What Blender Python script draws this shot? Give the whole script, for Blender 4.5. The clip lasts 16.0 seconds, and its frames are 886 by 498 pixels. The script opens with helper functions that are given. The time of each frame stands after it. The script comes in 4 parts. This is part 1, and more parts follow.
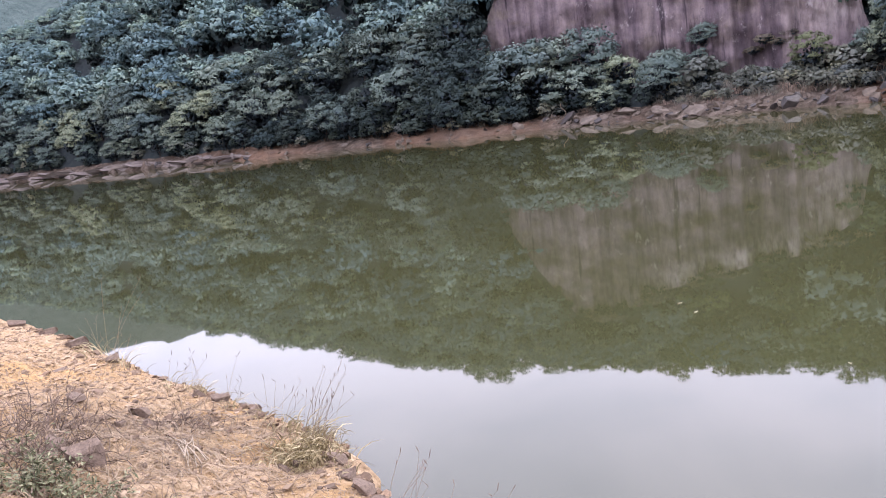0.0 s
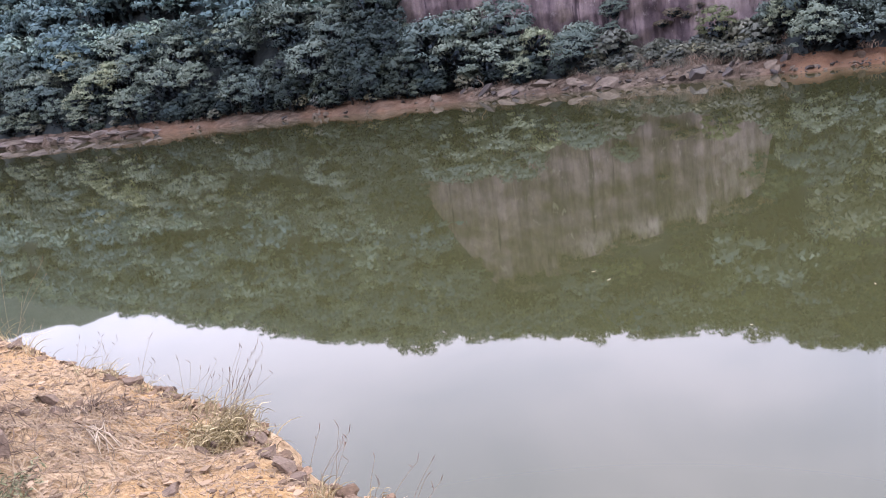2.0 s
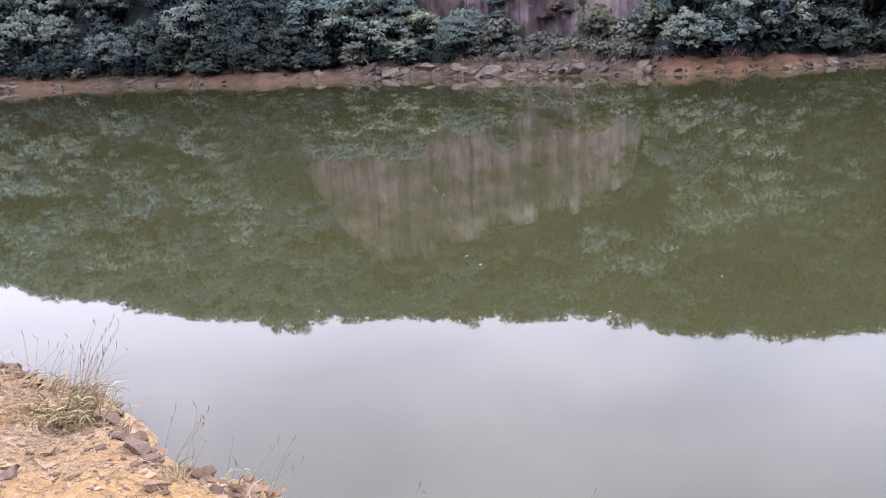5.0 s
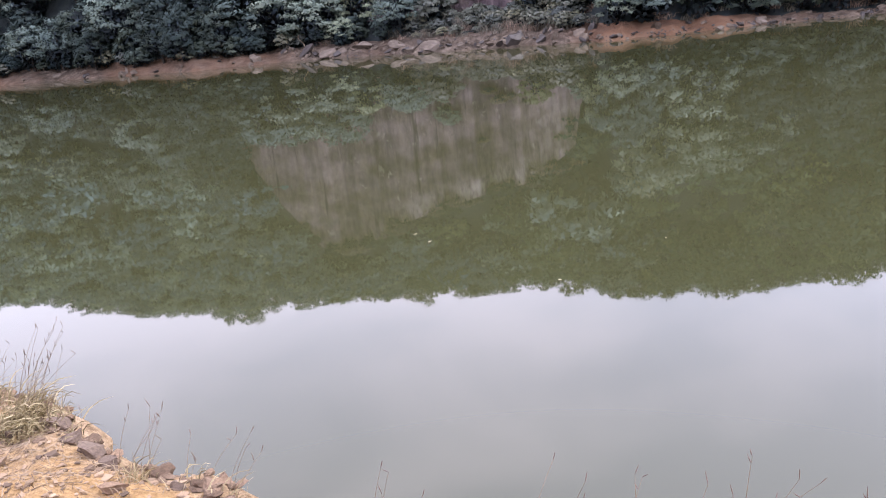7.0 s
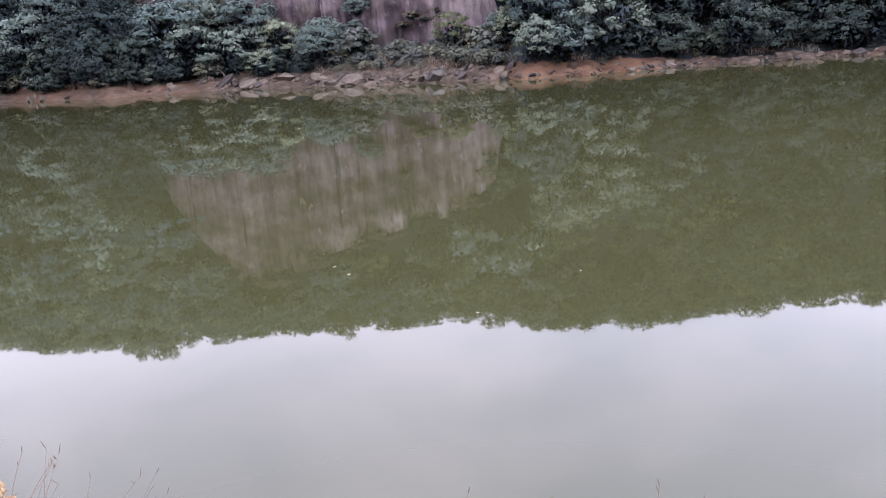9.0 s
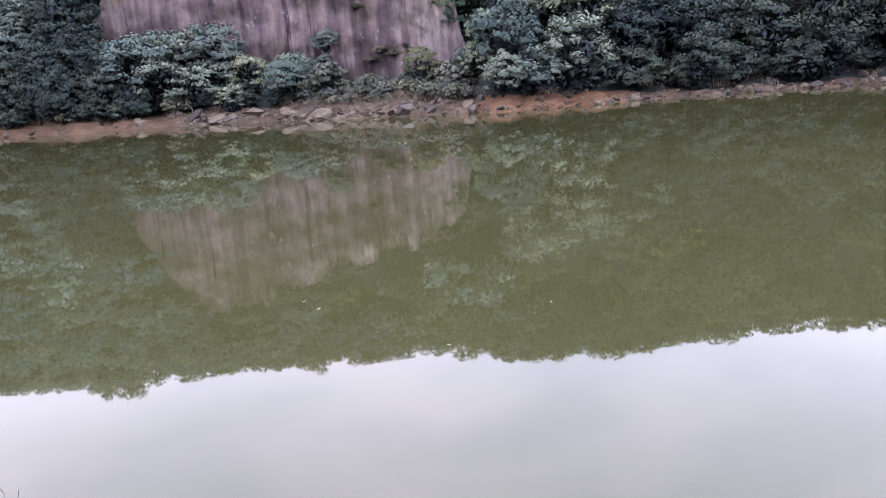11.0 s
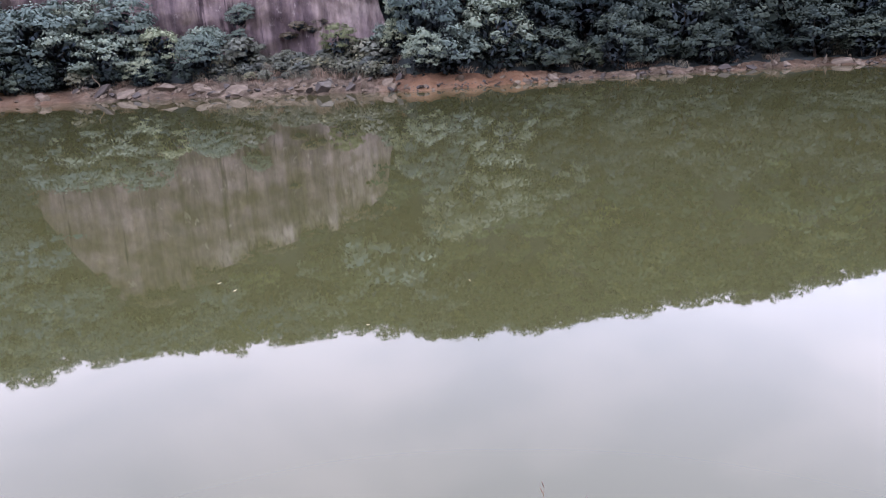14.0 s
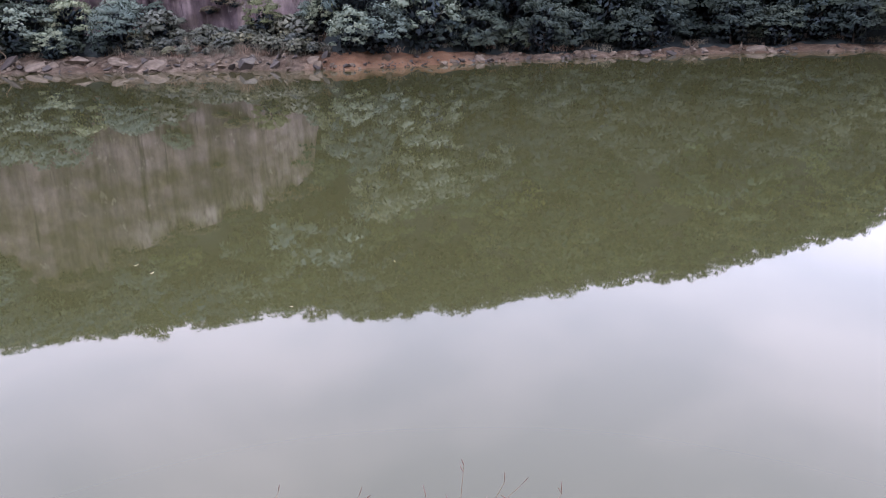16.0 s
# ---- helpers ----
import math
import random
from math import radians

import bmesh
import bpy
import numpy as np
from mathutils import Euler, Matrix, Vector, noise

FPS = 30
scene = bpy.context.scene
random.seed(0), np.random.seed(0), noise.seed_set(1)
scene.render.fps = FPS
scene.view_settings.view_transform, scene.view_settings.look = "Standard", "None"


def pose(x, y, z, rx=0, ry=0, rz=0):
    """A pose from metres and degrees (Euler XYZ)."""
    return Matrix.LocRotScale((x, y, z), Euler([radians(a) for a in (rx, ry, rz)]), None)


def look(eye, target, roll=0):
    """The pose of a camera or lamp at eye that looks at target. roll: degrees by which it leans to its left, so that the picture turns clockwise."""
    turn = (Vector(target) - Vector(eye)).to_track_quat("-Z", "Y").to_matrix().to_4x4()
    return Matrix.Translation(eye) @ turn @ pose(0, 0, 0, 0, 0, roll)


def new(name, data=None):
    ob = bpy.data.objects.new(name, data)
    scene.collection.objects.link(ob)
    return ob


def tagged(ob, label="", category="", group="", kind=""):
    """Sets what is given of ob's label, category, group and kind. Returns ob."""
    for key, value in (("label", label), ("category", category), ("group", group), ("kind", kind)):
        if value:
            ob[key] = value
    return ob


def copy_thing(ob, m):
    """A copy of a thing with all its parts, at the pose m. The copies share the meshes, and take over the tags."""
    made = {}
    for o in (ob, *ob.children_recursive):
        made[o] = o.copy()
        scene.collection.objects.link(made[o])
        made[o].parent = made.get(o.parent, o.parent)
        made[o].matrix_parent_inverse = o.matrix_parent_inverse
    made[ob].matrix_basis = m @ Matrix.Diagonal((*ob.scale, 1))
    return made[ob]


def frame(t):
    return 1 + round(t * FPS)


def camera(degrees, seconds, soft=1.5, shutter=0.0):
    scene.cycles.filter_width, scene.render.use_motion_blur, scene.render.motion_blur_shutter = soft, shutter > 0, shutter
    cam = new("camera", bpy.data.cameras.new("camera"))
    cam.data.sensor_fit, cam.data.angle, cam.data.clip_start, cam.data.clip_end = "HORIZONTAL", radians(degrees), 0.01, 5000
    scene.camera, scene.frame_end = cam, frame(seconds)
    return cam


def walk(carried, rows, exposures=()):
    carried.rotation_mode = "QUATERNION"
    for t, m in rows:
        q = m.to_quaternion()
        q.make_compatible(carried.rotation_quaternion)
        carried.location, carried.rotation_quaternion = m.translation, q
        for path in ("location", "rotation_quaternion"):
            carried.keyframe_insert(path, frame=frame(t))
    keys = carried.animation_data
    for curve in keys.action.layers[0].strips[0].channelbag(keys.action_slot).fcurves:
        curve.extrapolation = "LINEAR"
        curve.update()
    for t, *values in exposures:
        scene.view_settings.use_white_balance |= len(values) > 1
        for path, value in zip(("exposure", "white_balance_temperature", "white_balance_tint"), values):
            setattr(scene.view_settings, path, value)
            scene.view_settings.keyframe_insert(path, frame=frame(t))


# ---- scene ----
# The camera turns where it stands, on the near bank of a reservoir; the water's surface is z = 0.
cam = camera(60.16, 16.0, soft=1.0)
EYE = 3.3
ROWS = [
    (0, 0.000, 0.000, 0.00, -10.49, -7.79),
    (0.5, 0.014, -0.000, -2.02, -11.15, -7.73),
    (1, 0.024, -0.001, -3.38, -11.80, -7.71),
    (1.5, 0.034, -0.001, -4.72, -12.58, -7.76),
    (2, 0.041, -0.002, -5.69, -13.28, -7.83),
    (2.5, 0.052, -0.003, -7.33, -13.88, -7.12),
    (3, 0.066, -0.005, -9.33, -14.28, -5.35),
    (3.5, 0.081, -0.008, -11.46, -14.55, -3.98),
    (4, 0.092, -0.010, -12.96, -14.75, -3.19),
    (6.5, 0.123, -0.019, -17.48, -17.17, -5.26),
    (7, 0.130, -0.021, -18.52, -17.54, -6.02),
    (7.5, 0.141, -0.025, -20.07, -17.84, -6.36),
    (8, 0.156, -0.031, -22.31, -17.84, -5.64),
    (8.5, 0.167, -0.035, -23.98, -16.41, -4.58),
    (9, 0.172, -0.038, -24.78, -15.61, -4.13),
    (11.5, 0.192, -0.048, -27.95, -13.02, -4.27),
    (12, 0.199, -0.052, -29.03, -12.83, -4.06),
    (12.5, 0.209, -0.057, -30.65, -12.94, -3.60),
    (13, 0.215, -0.061, -31.57, -13.03, -3.24),
    (13.5, 0.221, -0.065, -32.59, -13.52, -3.13),
    (14, 0.224, -0.066, -33.08, -15.28, -3.30),
    (14.5, 0.226, -0.068, -33.39, -17.34, -3.52),
    (15, 0.231, -0.071, -34.26, -17.88, -3.36),
    (15.5, 0.245, -0.081, -36.66, -17.93, -2.52),
    (16, 0.256, -0.090, -38.63, -16.95, -1.82),
]
walk(cam, [(t, pose(x, y, EYE, 0, 0, yaw) @ pose(0, 0, 0, 90 + pitch) @ pose(0, 0, 0, 0, 0, roll))
           for t, x, y, yaw, pitch, roll in ROWS],
     exposures=[(0, 1.0), (8.8, 1.0), (11.2, 1.18), (13.4, 1.18), (14.0, 1.1), (14.6, 1.0), (15.2, 0.94), (16, 0.93)])

# ---- world, sun ----
SUN_EL, SUN_ROT = radians(48), radians(70)
world = bpy.data.worlds.new("overcast_sky")
scene.world = world
world.use_nodes = True
wt = world.node_tree
wt.nodes.clear()


def wnode(kind, **kw):
    n = wt.nodes.new(kind)
    for k, v in kw.items():
        n.inputs[k].default_value = v
    return n


w_out, w_bg = wnode("ShaderNodeOutputWorld"), wnode("ShaderNodeBackground")
sky = wnode("ShaderNodeTexSky")
sky.sky_type, sky.sun_disc, sky.sun_elevation, sky.sun_rotation = "NISHITA", False, SUN_EL, SUN_ROT
w_tc = wnode("ShaderNodeTexCoord")
w_map = wnode("ShaderNodeMapping")
w_map.inputs["Scale"].default_value = (1.0, 1.0, 2.2)
w_noise = wnode("ShaderNodeTexNoise", Scale=2.3, Detail=6.0, Roughness=0.52, Distortion=0.5)
w_ramp = wnode("ShaderNodeValToRGB")
w_ramp.color_ramp.elements[0].position, w_ramp.color_ramp.elements[1].position = 0.40, 0.61
w_ramp.color_ramp.elements[0].color = (0.57, 0.575, 0.775, 1)
w_ramp.color_ramp.elements[1].color = (0.75, 0.72, 0.925, 1)
w_gain = wnode("ShaderNodeMix")
w_gain.data_type, w_gain.blend_type = "RGBA", "MULTIPLY"
w_gain.inputs[0].default_value = 1.0
w_gain.inputs[7].default_value = (0.09, 0.09, 0.09, 1)
w_mix = wnode("ShaderNodeMix")
w_mix.data_type = "RGBA"
w_mix.inputs[0].default_value = 0.97
w_bg.inputs["Strength"].default_value = 2.6
wt.links.new(w_tc.outputs["Generated"], w_map.inputs[0])
wt.links.new(w_map.outputs[0], w_noise.inputs["Vector"])
wt.links.new(w_noise.outputs[0], w_ramp.inputs[0])
wt.links.new(sky.outputs[0], w_gain.inputs[6])
wt.links.new(w_gain.outputs[2], w_mix.inputs[6])
# the cloud is brighter towards the hidden sun
w_dot = wnode("ShaderNodeVectorMath")
w_dot.operation = "DOT_PRODUCT"
w_dot.inputs[1].default_value = (math.sin(SUN_ROT) * math.cos(SUN_EL), math.cos(SUN_ROT) * math.cos(SUN_EL), math.sin(SUN_EL))
w_glow = wnode("ShaderNodeMapRange")
w_glow.inputs["From Min"].default_value, w_glow.inputs["To Min"].default_value, w_glow.inputs["To Max"].default_value = -1.0, 0.42, 1.16
w_cloud = wnode("ShaderNodeVectorMath")
w_cloud.operation = "SCALE"
wt.links.new(w_tc.outputs["Generated"], w_dot.inputs[0])
wt.links.new(w_dot.outputs["Value"], w_glow.inputs["Value"])
wt.links.new(w_ramp.outputs[0], w_cloud.inputs[0])
wt.links.new(w_glow.outputs[0], w_cloud.inputs["Scale"])
wt.links.new(w_cloud.outputs[0], w_mix.inputs[7])
wt.links.new(w_mix.outputs[2], w_bg.inputs[0])
wt.links.new(w_bg.outputs[0], w_out.inputs[0])

sun = new("sun", bpy.data.lights.new("sun", "SUN"))
sun.data.energy, sun.data.angle, sun.data.color = 1.5, radians(14), (1.0, 0.95, 0.88)
sun.matrix_world = look((0, 0, 0), (-math.sin(SUN_ROT) * math.cos(SUN_EL), -math.cos(SUN_ROT) * math.cos(SUN_EL), -math.sin(SUN_EL)))

# ---- materials ----


class Mat:
    """A node material with a few short helpers."""

    def __init__(self, name, rough=0.8, spec=0.3):
        self.m = bpy.data.materials.new(name)
        self.m.use_nodes = True
        self.t = self.m.node_tree
        self.b = self.t.nodes["Principled BSDF"]
        self.b.inputs["Roughness"].default_value = rough
        self.b.inputs["Specular IOR Level"].default_value = spec
        tc = self.t.nodes.new("ShaderNodeTexCoord")
        self.obj = tc.outputs["Object"]

    def put(self, name, value):
        if hasattr(value, "is_output"):
            self.t.links.new(value, self.b.inputs[name])
        else:
            self.b.inputs[name].default_value = value

    def noise(self, scale, detail=4.0, rough=0.55, stretch=None, vec=None):
        n = self.t.nodes.new("ShaderNodeTexNoise")
        n.inputs["Scale"].default_value, n.inputs["Detail"].default_value, n.inputs["Roughness"].default_value = scale, detail, rough
        v = vec or self.obj
        if stretch:
            mp = self.t.nodes.new("ShaderNodeMapping")
            mp.inputs["Scale"].default_value = stretch
            self.t.links.new(v, mp.inputs[0])
            v = mp.outputs[0]
        self.t.links.new(v, n.inputs["Vector"])
        return n.outputs[0]

    def ramp(self, fac, *stops):
        r = self.t.nodes.new("ShaderNodeValToRGB")
        e = r.color_ramp.elements
        while len(e) < len(stops):
            e.new(0.5)
        for el, (pos, col) in zip(e, stops):
            el.position = pos
            el.color = (*col, 1) if len(col) == 3 else col
        self.t.links.new(fac, r.inputs[0])
        return r.outputs[0]

    def mix(self, fac, a, b, kind="MIX"):
        m = self.t.nodes.new("ShaderNodeMix")
        m.data_type, m.blend_type = "RGBA", kind
        for i, v in ((0, fac), (6, a), (7, b)):
            if hasattr(v, "is_output"):
                self.t.links.new(v, m.inputs[i])
            else:
                m.inputs[i].default_value = v if i == 0 else (*v, 1)
        return m.outputs[2]

    def attr(self, name):
        a = self.t.nodes.new("ShaderNodeAttribute")
        a.attribute_name = name
        return a.outputs["Fac"]

    def island(self):
        return self.t.nodes.new("ShaderNodeNewGeometry").outputs["Random Per Island"]

    def chance(self):
        return self.t.nodes.new("ShaderNodeObjectInfo").outputs["Random"]

    def bump(self, height, strength, distance):
        n = self.t.nodes.new("ShaderNodeBump")
        n.inputs["Strength"].default_value, n.inputs["Distance"].default_value = strength, distance
        self.t.links.new(height, n.inputs["Height"])
        self.t.links.new(n.outputs[0], self.b.inputs["Normal"])


def leaf_material(name, dark, mid, pale, joined=False, rough=0.5, spec=0.4):
    m = Mat(name, rough, spec)
    if joined:
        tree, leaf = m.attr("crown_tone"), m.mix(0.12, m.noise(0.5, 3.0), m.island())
    else:
        tree, leaf = m.chance(), m.mix(0.18, m.noise(0.9, 3.0), m.island())
    col = m.ramp(leaf, (0.26, dark), (0.5, mid), (0.74, pale))
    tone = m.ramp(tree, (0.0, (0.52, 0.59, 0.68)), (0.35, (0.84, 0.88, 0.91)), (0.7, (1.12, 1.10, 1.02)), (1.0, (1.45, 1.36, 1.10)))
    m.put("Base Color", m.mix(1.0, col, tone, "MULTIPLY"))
    return m.m


# shore foliage in two copies, shaded then lit; the difference is painted in
LEAF_SHADED = leaf_material("shaded_shore_leaves", (0.034, 0.049, 0.049), (0.056, 0.076, 0.070), (0.095, 0.118, 0.095), rough=0.8, spec=0.08)
LEAF_LIT = leaf_material("lit_shore_leaves", (0.128, 0.163, 0.142), (0.188, 0.230, 0.188), (0.270, 0.308, 0.234), rough=0.8, spec=0.08)
# paler and bluer than the rest: distance haze is mixed into the leaf colour
LEAF_HILL_HAZY = leaf_material("hazy_hill_leaves", (0.105, 0.162, 0.165), (0.165, 0.235, 0.225), (0.240, 0.310, 0.262), joined=True, rough=0.8, spec=0.08)
# darker copy of the hill leaves, with the right slope's shade in its colour
LEAF_HILL_SHADED = leaf_material("shaded_hill_leaves", (0.038, 0.065, 0.047), (0.076, 0.112, 0.072), (0.140, 0.178, 0.100), joined=True, rough=0.8, spec=0.08)
LEAF_YELLOW = leaf_material("yellow_green_leaves", (0.105, 0.122, 0.070), (0.150, 0.168, 0.095), (0.205, 0.218, 0.130), rough=0.8, spec=0.08)
LEAF_GREY = leaf_material("grey_green_leaves", (0.065, 0.074, 0.058), (0.110, 0.118, 0.090), (0.175, 0.180, 0.138))

# inside of the shore crowns: their shade is put into this dark navy colour
_m = Mat("shaded_inner_foliage", 0.9, 0.1)
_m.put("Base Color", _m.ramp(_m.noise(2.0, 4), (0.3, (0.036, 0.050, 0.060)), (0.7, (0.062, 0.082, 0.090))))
INNER_SHADE = _m.m

# the same painted shade for the insides of the hill crowns
_m = Mat("shaded_inner_hill_foliage", 0.9, 0.1)
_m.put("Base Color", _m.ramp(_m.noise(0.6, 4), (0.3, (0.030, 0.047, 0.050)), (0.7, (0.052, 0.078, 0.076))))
INNER_FAR_SHADE = _m.m

_m = Mat("bark", 0.9, 0.1)
_m.put("Base Color", _m.ramp(_m.noise(6, 5, 0.6, (1, 1, 0.2)), (0.3, (0.016, 0.013, 0.011)), (0.7, (0.055, 0.046, 0.038))))
_m.bump(_m.noise(12, 5, 0.6, (1, 1, 0.2)), 0.5, 0.03)
BARK = _m.m

# ground under the wood, its colour darkened for the shade between crowns
_m = Mat("shaded_forest_floor", 0.95, 0.1)
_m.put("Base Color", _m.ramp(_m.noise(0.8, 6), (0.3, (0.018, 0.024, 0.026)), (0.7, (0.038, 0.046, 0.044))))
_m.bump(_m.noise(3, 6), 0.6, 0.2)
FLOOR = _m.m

_m = Mat("shore_soil", 0.92, 0.15)
sand = _m.ramp(_m.noise(0.5, 6, 0.6), (0.3, (0.09, 0.048, 0.029)), (0.52, (0.165, 0.091, 0.053)), (0.75, (0.215, 0.137, 0.090)))
grit = _m.ramp(_m.noise(0.9, 9, 0.75), (0.34, (0.036, 0.027, 0.020)), (0.5, (0.105, 0.080, 0.060)), (0.66, (0.215, 0.172, 0.134)))
_m.put("Base Color", _m.mix(_m.attr("sand"), grit, sand))
_m.bump(_m.noise(2.6, 9, 0.75), 1.0, 0.4)
SHORE = _m.m

_m = Mat("cliff_granite", 0.85, 0.2)
flow = _m.t.nodes.new("ShaderNodeAttribute")
flow.attribute_name = "flow"
flow = flow.outputs["Vector"]


def cliff_noise(across, up, detail, rough):
    """Noise in metres along the slab and up it."""
    return _m.noise(1.0, detail, rough, (across, up, 1.0), flow)


tone = _m.ramp(cliff_noise(0.16, 0.10, 6, 0.62), (0.34, (0.104, 0.080, 0.084)), (0.5, (0.144, 0.112, 0.112)), (0.66, (0.193, 0.153, 0.145)))
tone = _m.mix(_m.ramp(cliff_noise(0.2, 0.26, 7, 0.68), (0.52, (0, 0, 0)), (0.62, (0.75, 0.75, 0.75))), tone, (0.125, 0.100, 0.078))
drips = _m.ramp(cliff_noise(0.9, 0.07, 7, 0.64), (0.36, (0.26, 0.24, 0.28)), (0.42, (0.88, 0.87, 0.90)), (0.55, (1, 1, 1)), (0.70, (1.2, 1.2, 1.18)))
runs = _m.ramp(cliff_noise(2.6, 0.7, 8, 0.72), (0.35, (0.74, 0.73, 0.75)), (0.5, (0.98, 0.98, 0.98)), (0.66, (1.14, 1.14, 1.12)))
band = _m.ramp(cliff_noise(0.5, 0.06, 5, 0.6), (0.38, (0.52, 0.49, 0.56)), (0.50, (1, 1, 1)))
mottle = _m.ramp(cliff_noise(0.7, 0.55, 8, 0.7), (0.34, (0.62, 0.61, 0.62)), (0.5, (0.98, 0.98, 0.98)), (0.66, (1.28, 1.28, 1.24)))
lichen = _m.ramp(cliff_noise(0.9, 0.5, 9, 0.76), (0.58, (0, 0, 0)), (0.63, (0.8, 0.8, 0.8)))
where = _m.ramp(cliff_noise(0.11, 0.12, 3, 0.5), (0.46, (0.15, 0.15, 0.15)), (0.58, (1, 1, 1)))
cracks = _m.ramp(cliff_noise(0.55, 1.1, 8, 0.72), (0.31, (0.35, 0.33, 0.35)), (0.37, (1, 1, 1)))
col = tone
for layer in (drips, runs, band, mottle, cracks):
    col = _m.mix(1.0, col, layer, "MULTIPLY")
col = _m.mix(_m.mix(1.0, lichen, where, "MULTIPLY"), col, (0.33, 0.30, 0.285))
bleach = _m.ramp(cliff_noise(1.3, 0.35, 7, 0.7), (0.40, (0.1, 0.1, 0.1)), (0.56, (1, 1, 1)))
_m.put("Base Color", _m.mix(_m.mix(1.0, bleach, _m.attr("bleached"), "MULTIPLY"), col, (0.36, 0.318, 0.285)))
_m.bump(cliff_noise(1.6, 0.6, 10, 0.72), 1.0, 0.22)
CLIFF = _m.m

_m = Mat("pale_granite", 0.85, 0.25)
_m.put("Base Color", _m.ramp(_m.noise(1.6, 7, 0.65), (0.3, (0.058, 0.045, 0.035)), (0.5, (0.125, 0.100, 0.078)), (0.7, (0.20, 0.165, 0.130))))
_m.bump(_m.noise(4, 7, 0.65), 0.6, 0.06)
GRANITE = _m.m

_m = Mat("pale_slab", 0.85, 0.25)
_m.put("Base Color", _m.ramp(_m.noise(0.7, 8, 0.65, (1, 1, 2.5)), (0.3, (0.055, 0.044, 0.037)), (0.5, (0.15, 0.122, 0.104)), (0.7, (0.25, 0.21, 0.18))))
_m.bump(_m.noise(2, 8, 0.65, (1, 1, 2.5)), 0.8, 0.15)
SLAB = _m.m

_m = Mat("shore_rock", 0.85, 0.25)
_m.put("Base Color", _m.mix(_m.chance(), _m.ramp(_m.noise(1.3, 6, 0.65), (0.3, (0.05, 0.038, 0.027)), (0.7, (0.15, 0.116, 0.086))),
                            _m.ramp(_m.noise(1.3, 6, 0.65), (0.3, (0.065, 0.051, 0.038)), (0.7, (0.20, 0.160, 0.122)))))
_m.bump(_m.noise(5, 7, 0.65), 0.6, 0.06)
ROCK = _m.m

_m = Mat("wet_dark_rock", 0.6, 0.4)
_m.put("Base Color", _m.ramp(_m.noise(1.5, 6, 0.6), (0.3, (0.014, 0.011, 0.010)), (0.7, (0.058, 0.046, 0.039))))
_m.bump(_m.noise(4, 6), 0.6, 0.08)
DARK_ROCK = _m.m

_m = Mat("bank_soil", 0.93, 0.15)
ochre = _m.ramp(_m.noise(9, 8, 0.68), (0.28, (0.13, 0.080, 0.045)), (0.46, (0.34, 0.235, 0.14)), (0.72, (0.53, 0.40, 0.265)))
orange = _m.ramp(_m.noise(14, 7, 0.65), (0.3, (0.30, 0.178, 0.080)), (0.7, (0.53, 0.345, 0.165)))
patch = _m.ramp(_m.noise(1.4, 7, 0.65), (0.46, (0, 0, 0)), (0.64, (0.5, 0.5, 0.5)))
patch = _m.mix(1.0, patch, _m.mix(1.0, _m.attr("clay"), _m.ramp(_m.noise(6, 6, 0.7), (0.3, (0.35, 0.35, 0.35)), (0.6, (1, 1, 1))), "MULTIPLY"), "ADD")
_m.put("Base Color", _m.mix(patch, ochre, orange))
chips = _m.t.nodes.new("ShaderNodeTexVoronoi")
chips.inputs["Scale"].default_value = 26.0
chips.inputs["Randomness"].default_value = 1.0
_m.t.links.new(_m.obj, chips.inputs["Vector"])
rough = _m.t.nodes.new("ShaderNodeMath")
rough.operation = "ADD"
_m.t.links.new(chips.outputs["Distance"], rough.inputs[0])
_m.t.links.new(_m.noise(40, 7, 0.72), rough.inputs[1])
_m.bump(rough.outputs[0], 1.0, 0.035)
BANK = _m.m

_m = Mat("bank_stone", 0.88, 0.2)
base = _m.ramp(_m.noise(6, 6, 0.6), (0.3, (0.095, 0.068, 0.049)), (0.7, (0.235, 0.172, 0.124)))
tint = _m.ramp(_m.chance(), (0.0, (0.60, 0.54, 0.50)), (0.5, (1, 0.95, 0.9)), (1.0, (1.2, 1.1, 1.0)))
_m.put("Base Color", _m.mix(1.0, base, tint, "MULTIPLY"))
_m.bump(_m.noise(35, 5), 0.5, 0.008)
STONE = _m.m

_m = Mat("gravel", 0.9, 0.2)
_m.put("Base Color", _m.ramp(_m.island(), (0.0, (0.10, 0.070, 0.050)), (0.3, (0.22, 0.155, 0.10)), (0.75, (0.30, 0.21, 0.135)), (1.0, (0.36, 0.265, 0.178))))
GRAVEL = _m.m

_m = Mat("grey_rock", 0.88, 0.2)
_m.put("Base Color", _m.ramp(_m.noise(7, 7, 0.65), (0.3, (0.085, 0.060, 0.045)), (0.7, (0.21, 0.155, 0.118))))
_m.bump(_m.noise(25, 6), 0.6, 0.015)
GREY_ROCK = _m.m


def straw_material(name, *stops):
    m = Mat(name, 0.75, 0.2)
    m.put("Base Color", m.ramp(m.island(), *stops))
    return m.m


STRAW = straw_material("straw", (0.0, (0.075, 0.050, 0.034)), (0.5, (0.18, 0.126, 0.080)), (1.0, (0.31, 0.235, 0.155)))
TWIG = straw_material("dry_twig", (0.0, (0.06, 0.040, 0.030)), (0.6, (0.16, 0.112, 0.082)), (1.0, (0.28, 0.215, 0.16)))
GRASS = straw_material("bank_grass", (0.0, (0.15, 0.118, 0.062)), (0.5, (0.31, 0.25, 0.135)), (1.0, (0.48, 0.40, 0.25)))
STALK = straw_material("grass_stalk", (0.0, (0.12, 0.085, 0.06)), (0.6, (0.22, 0.165, 0.11)), (1.0, (0.36, 0.29, 0.20)))
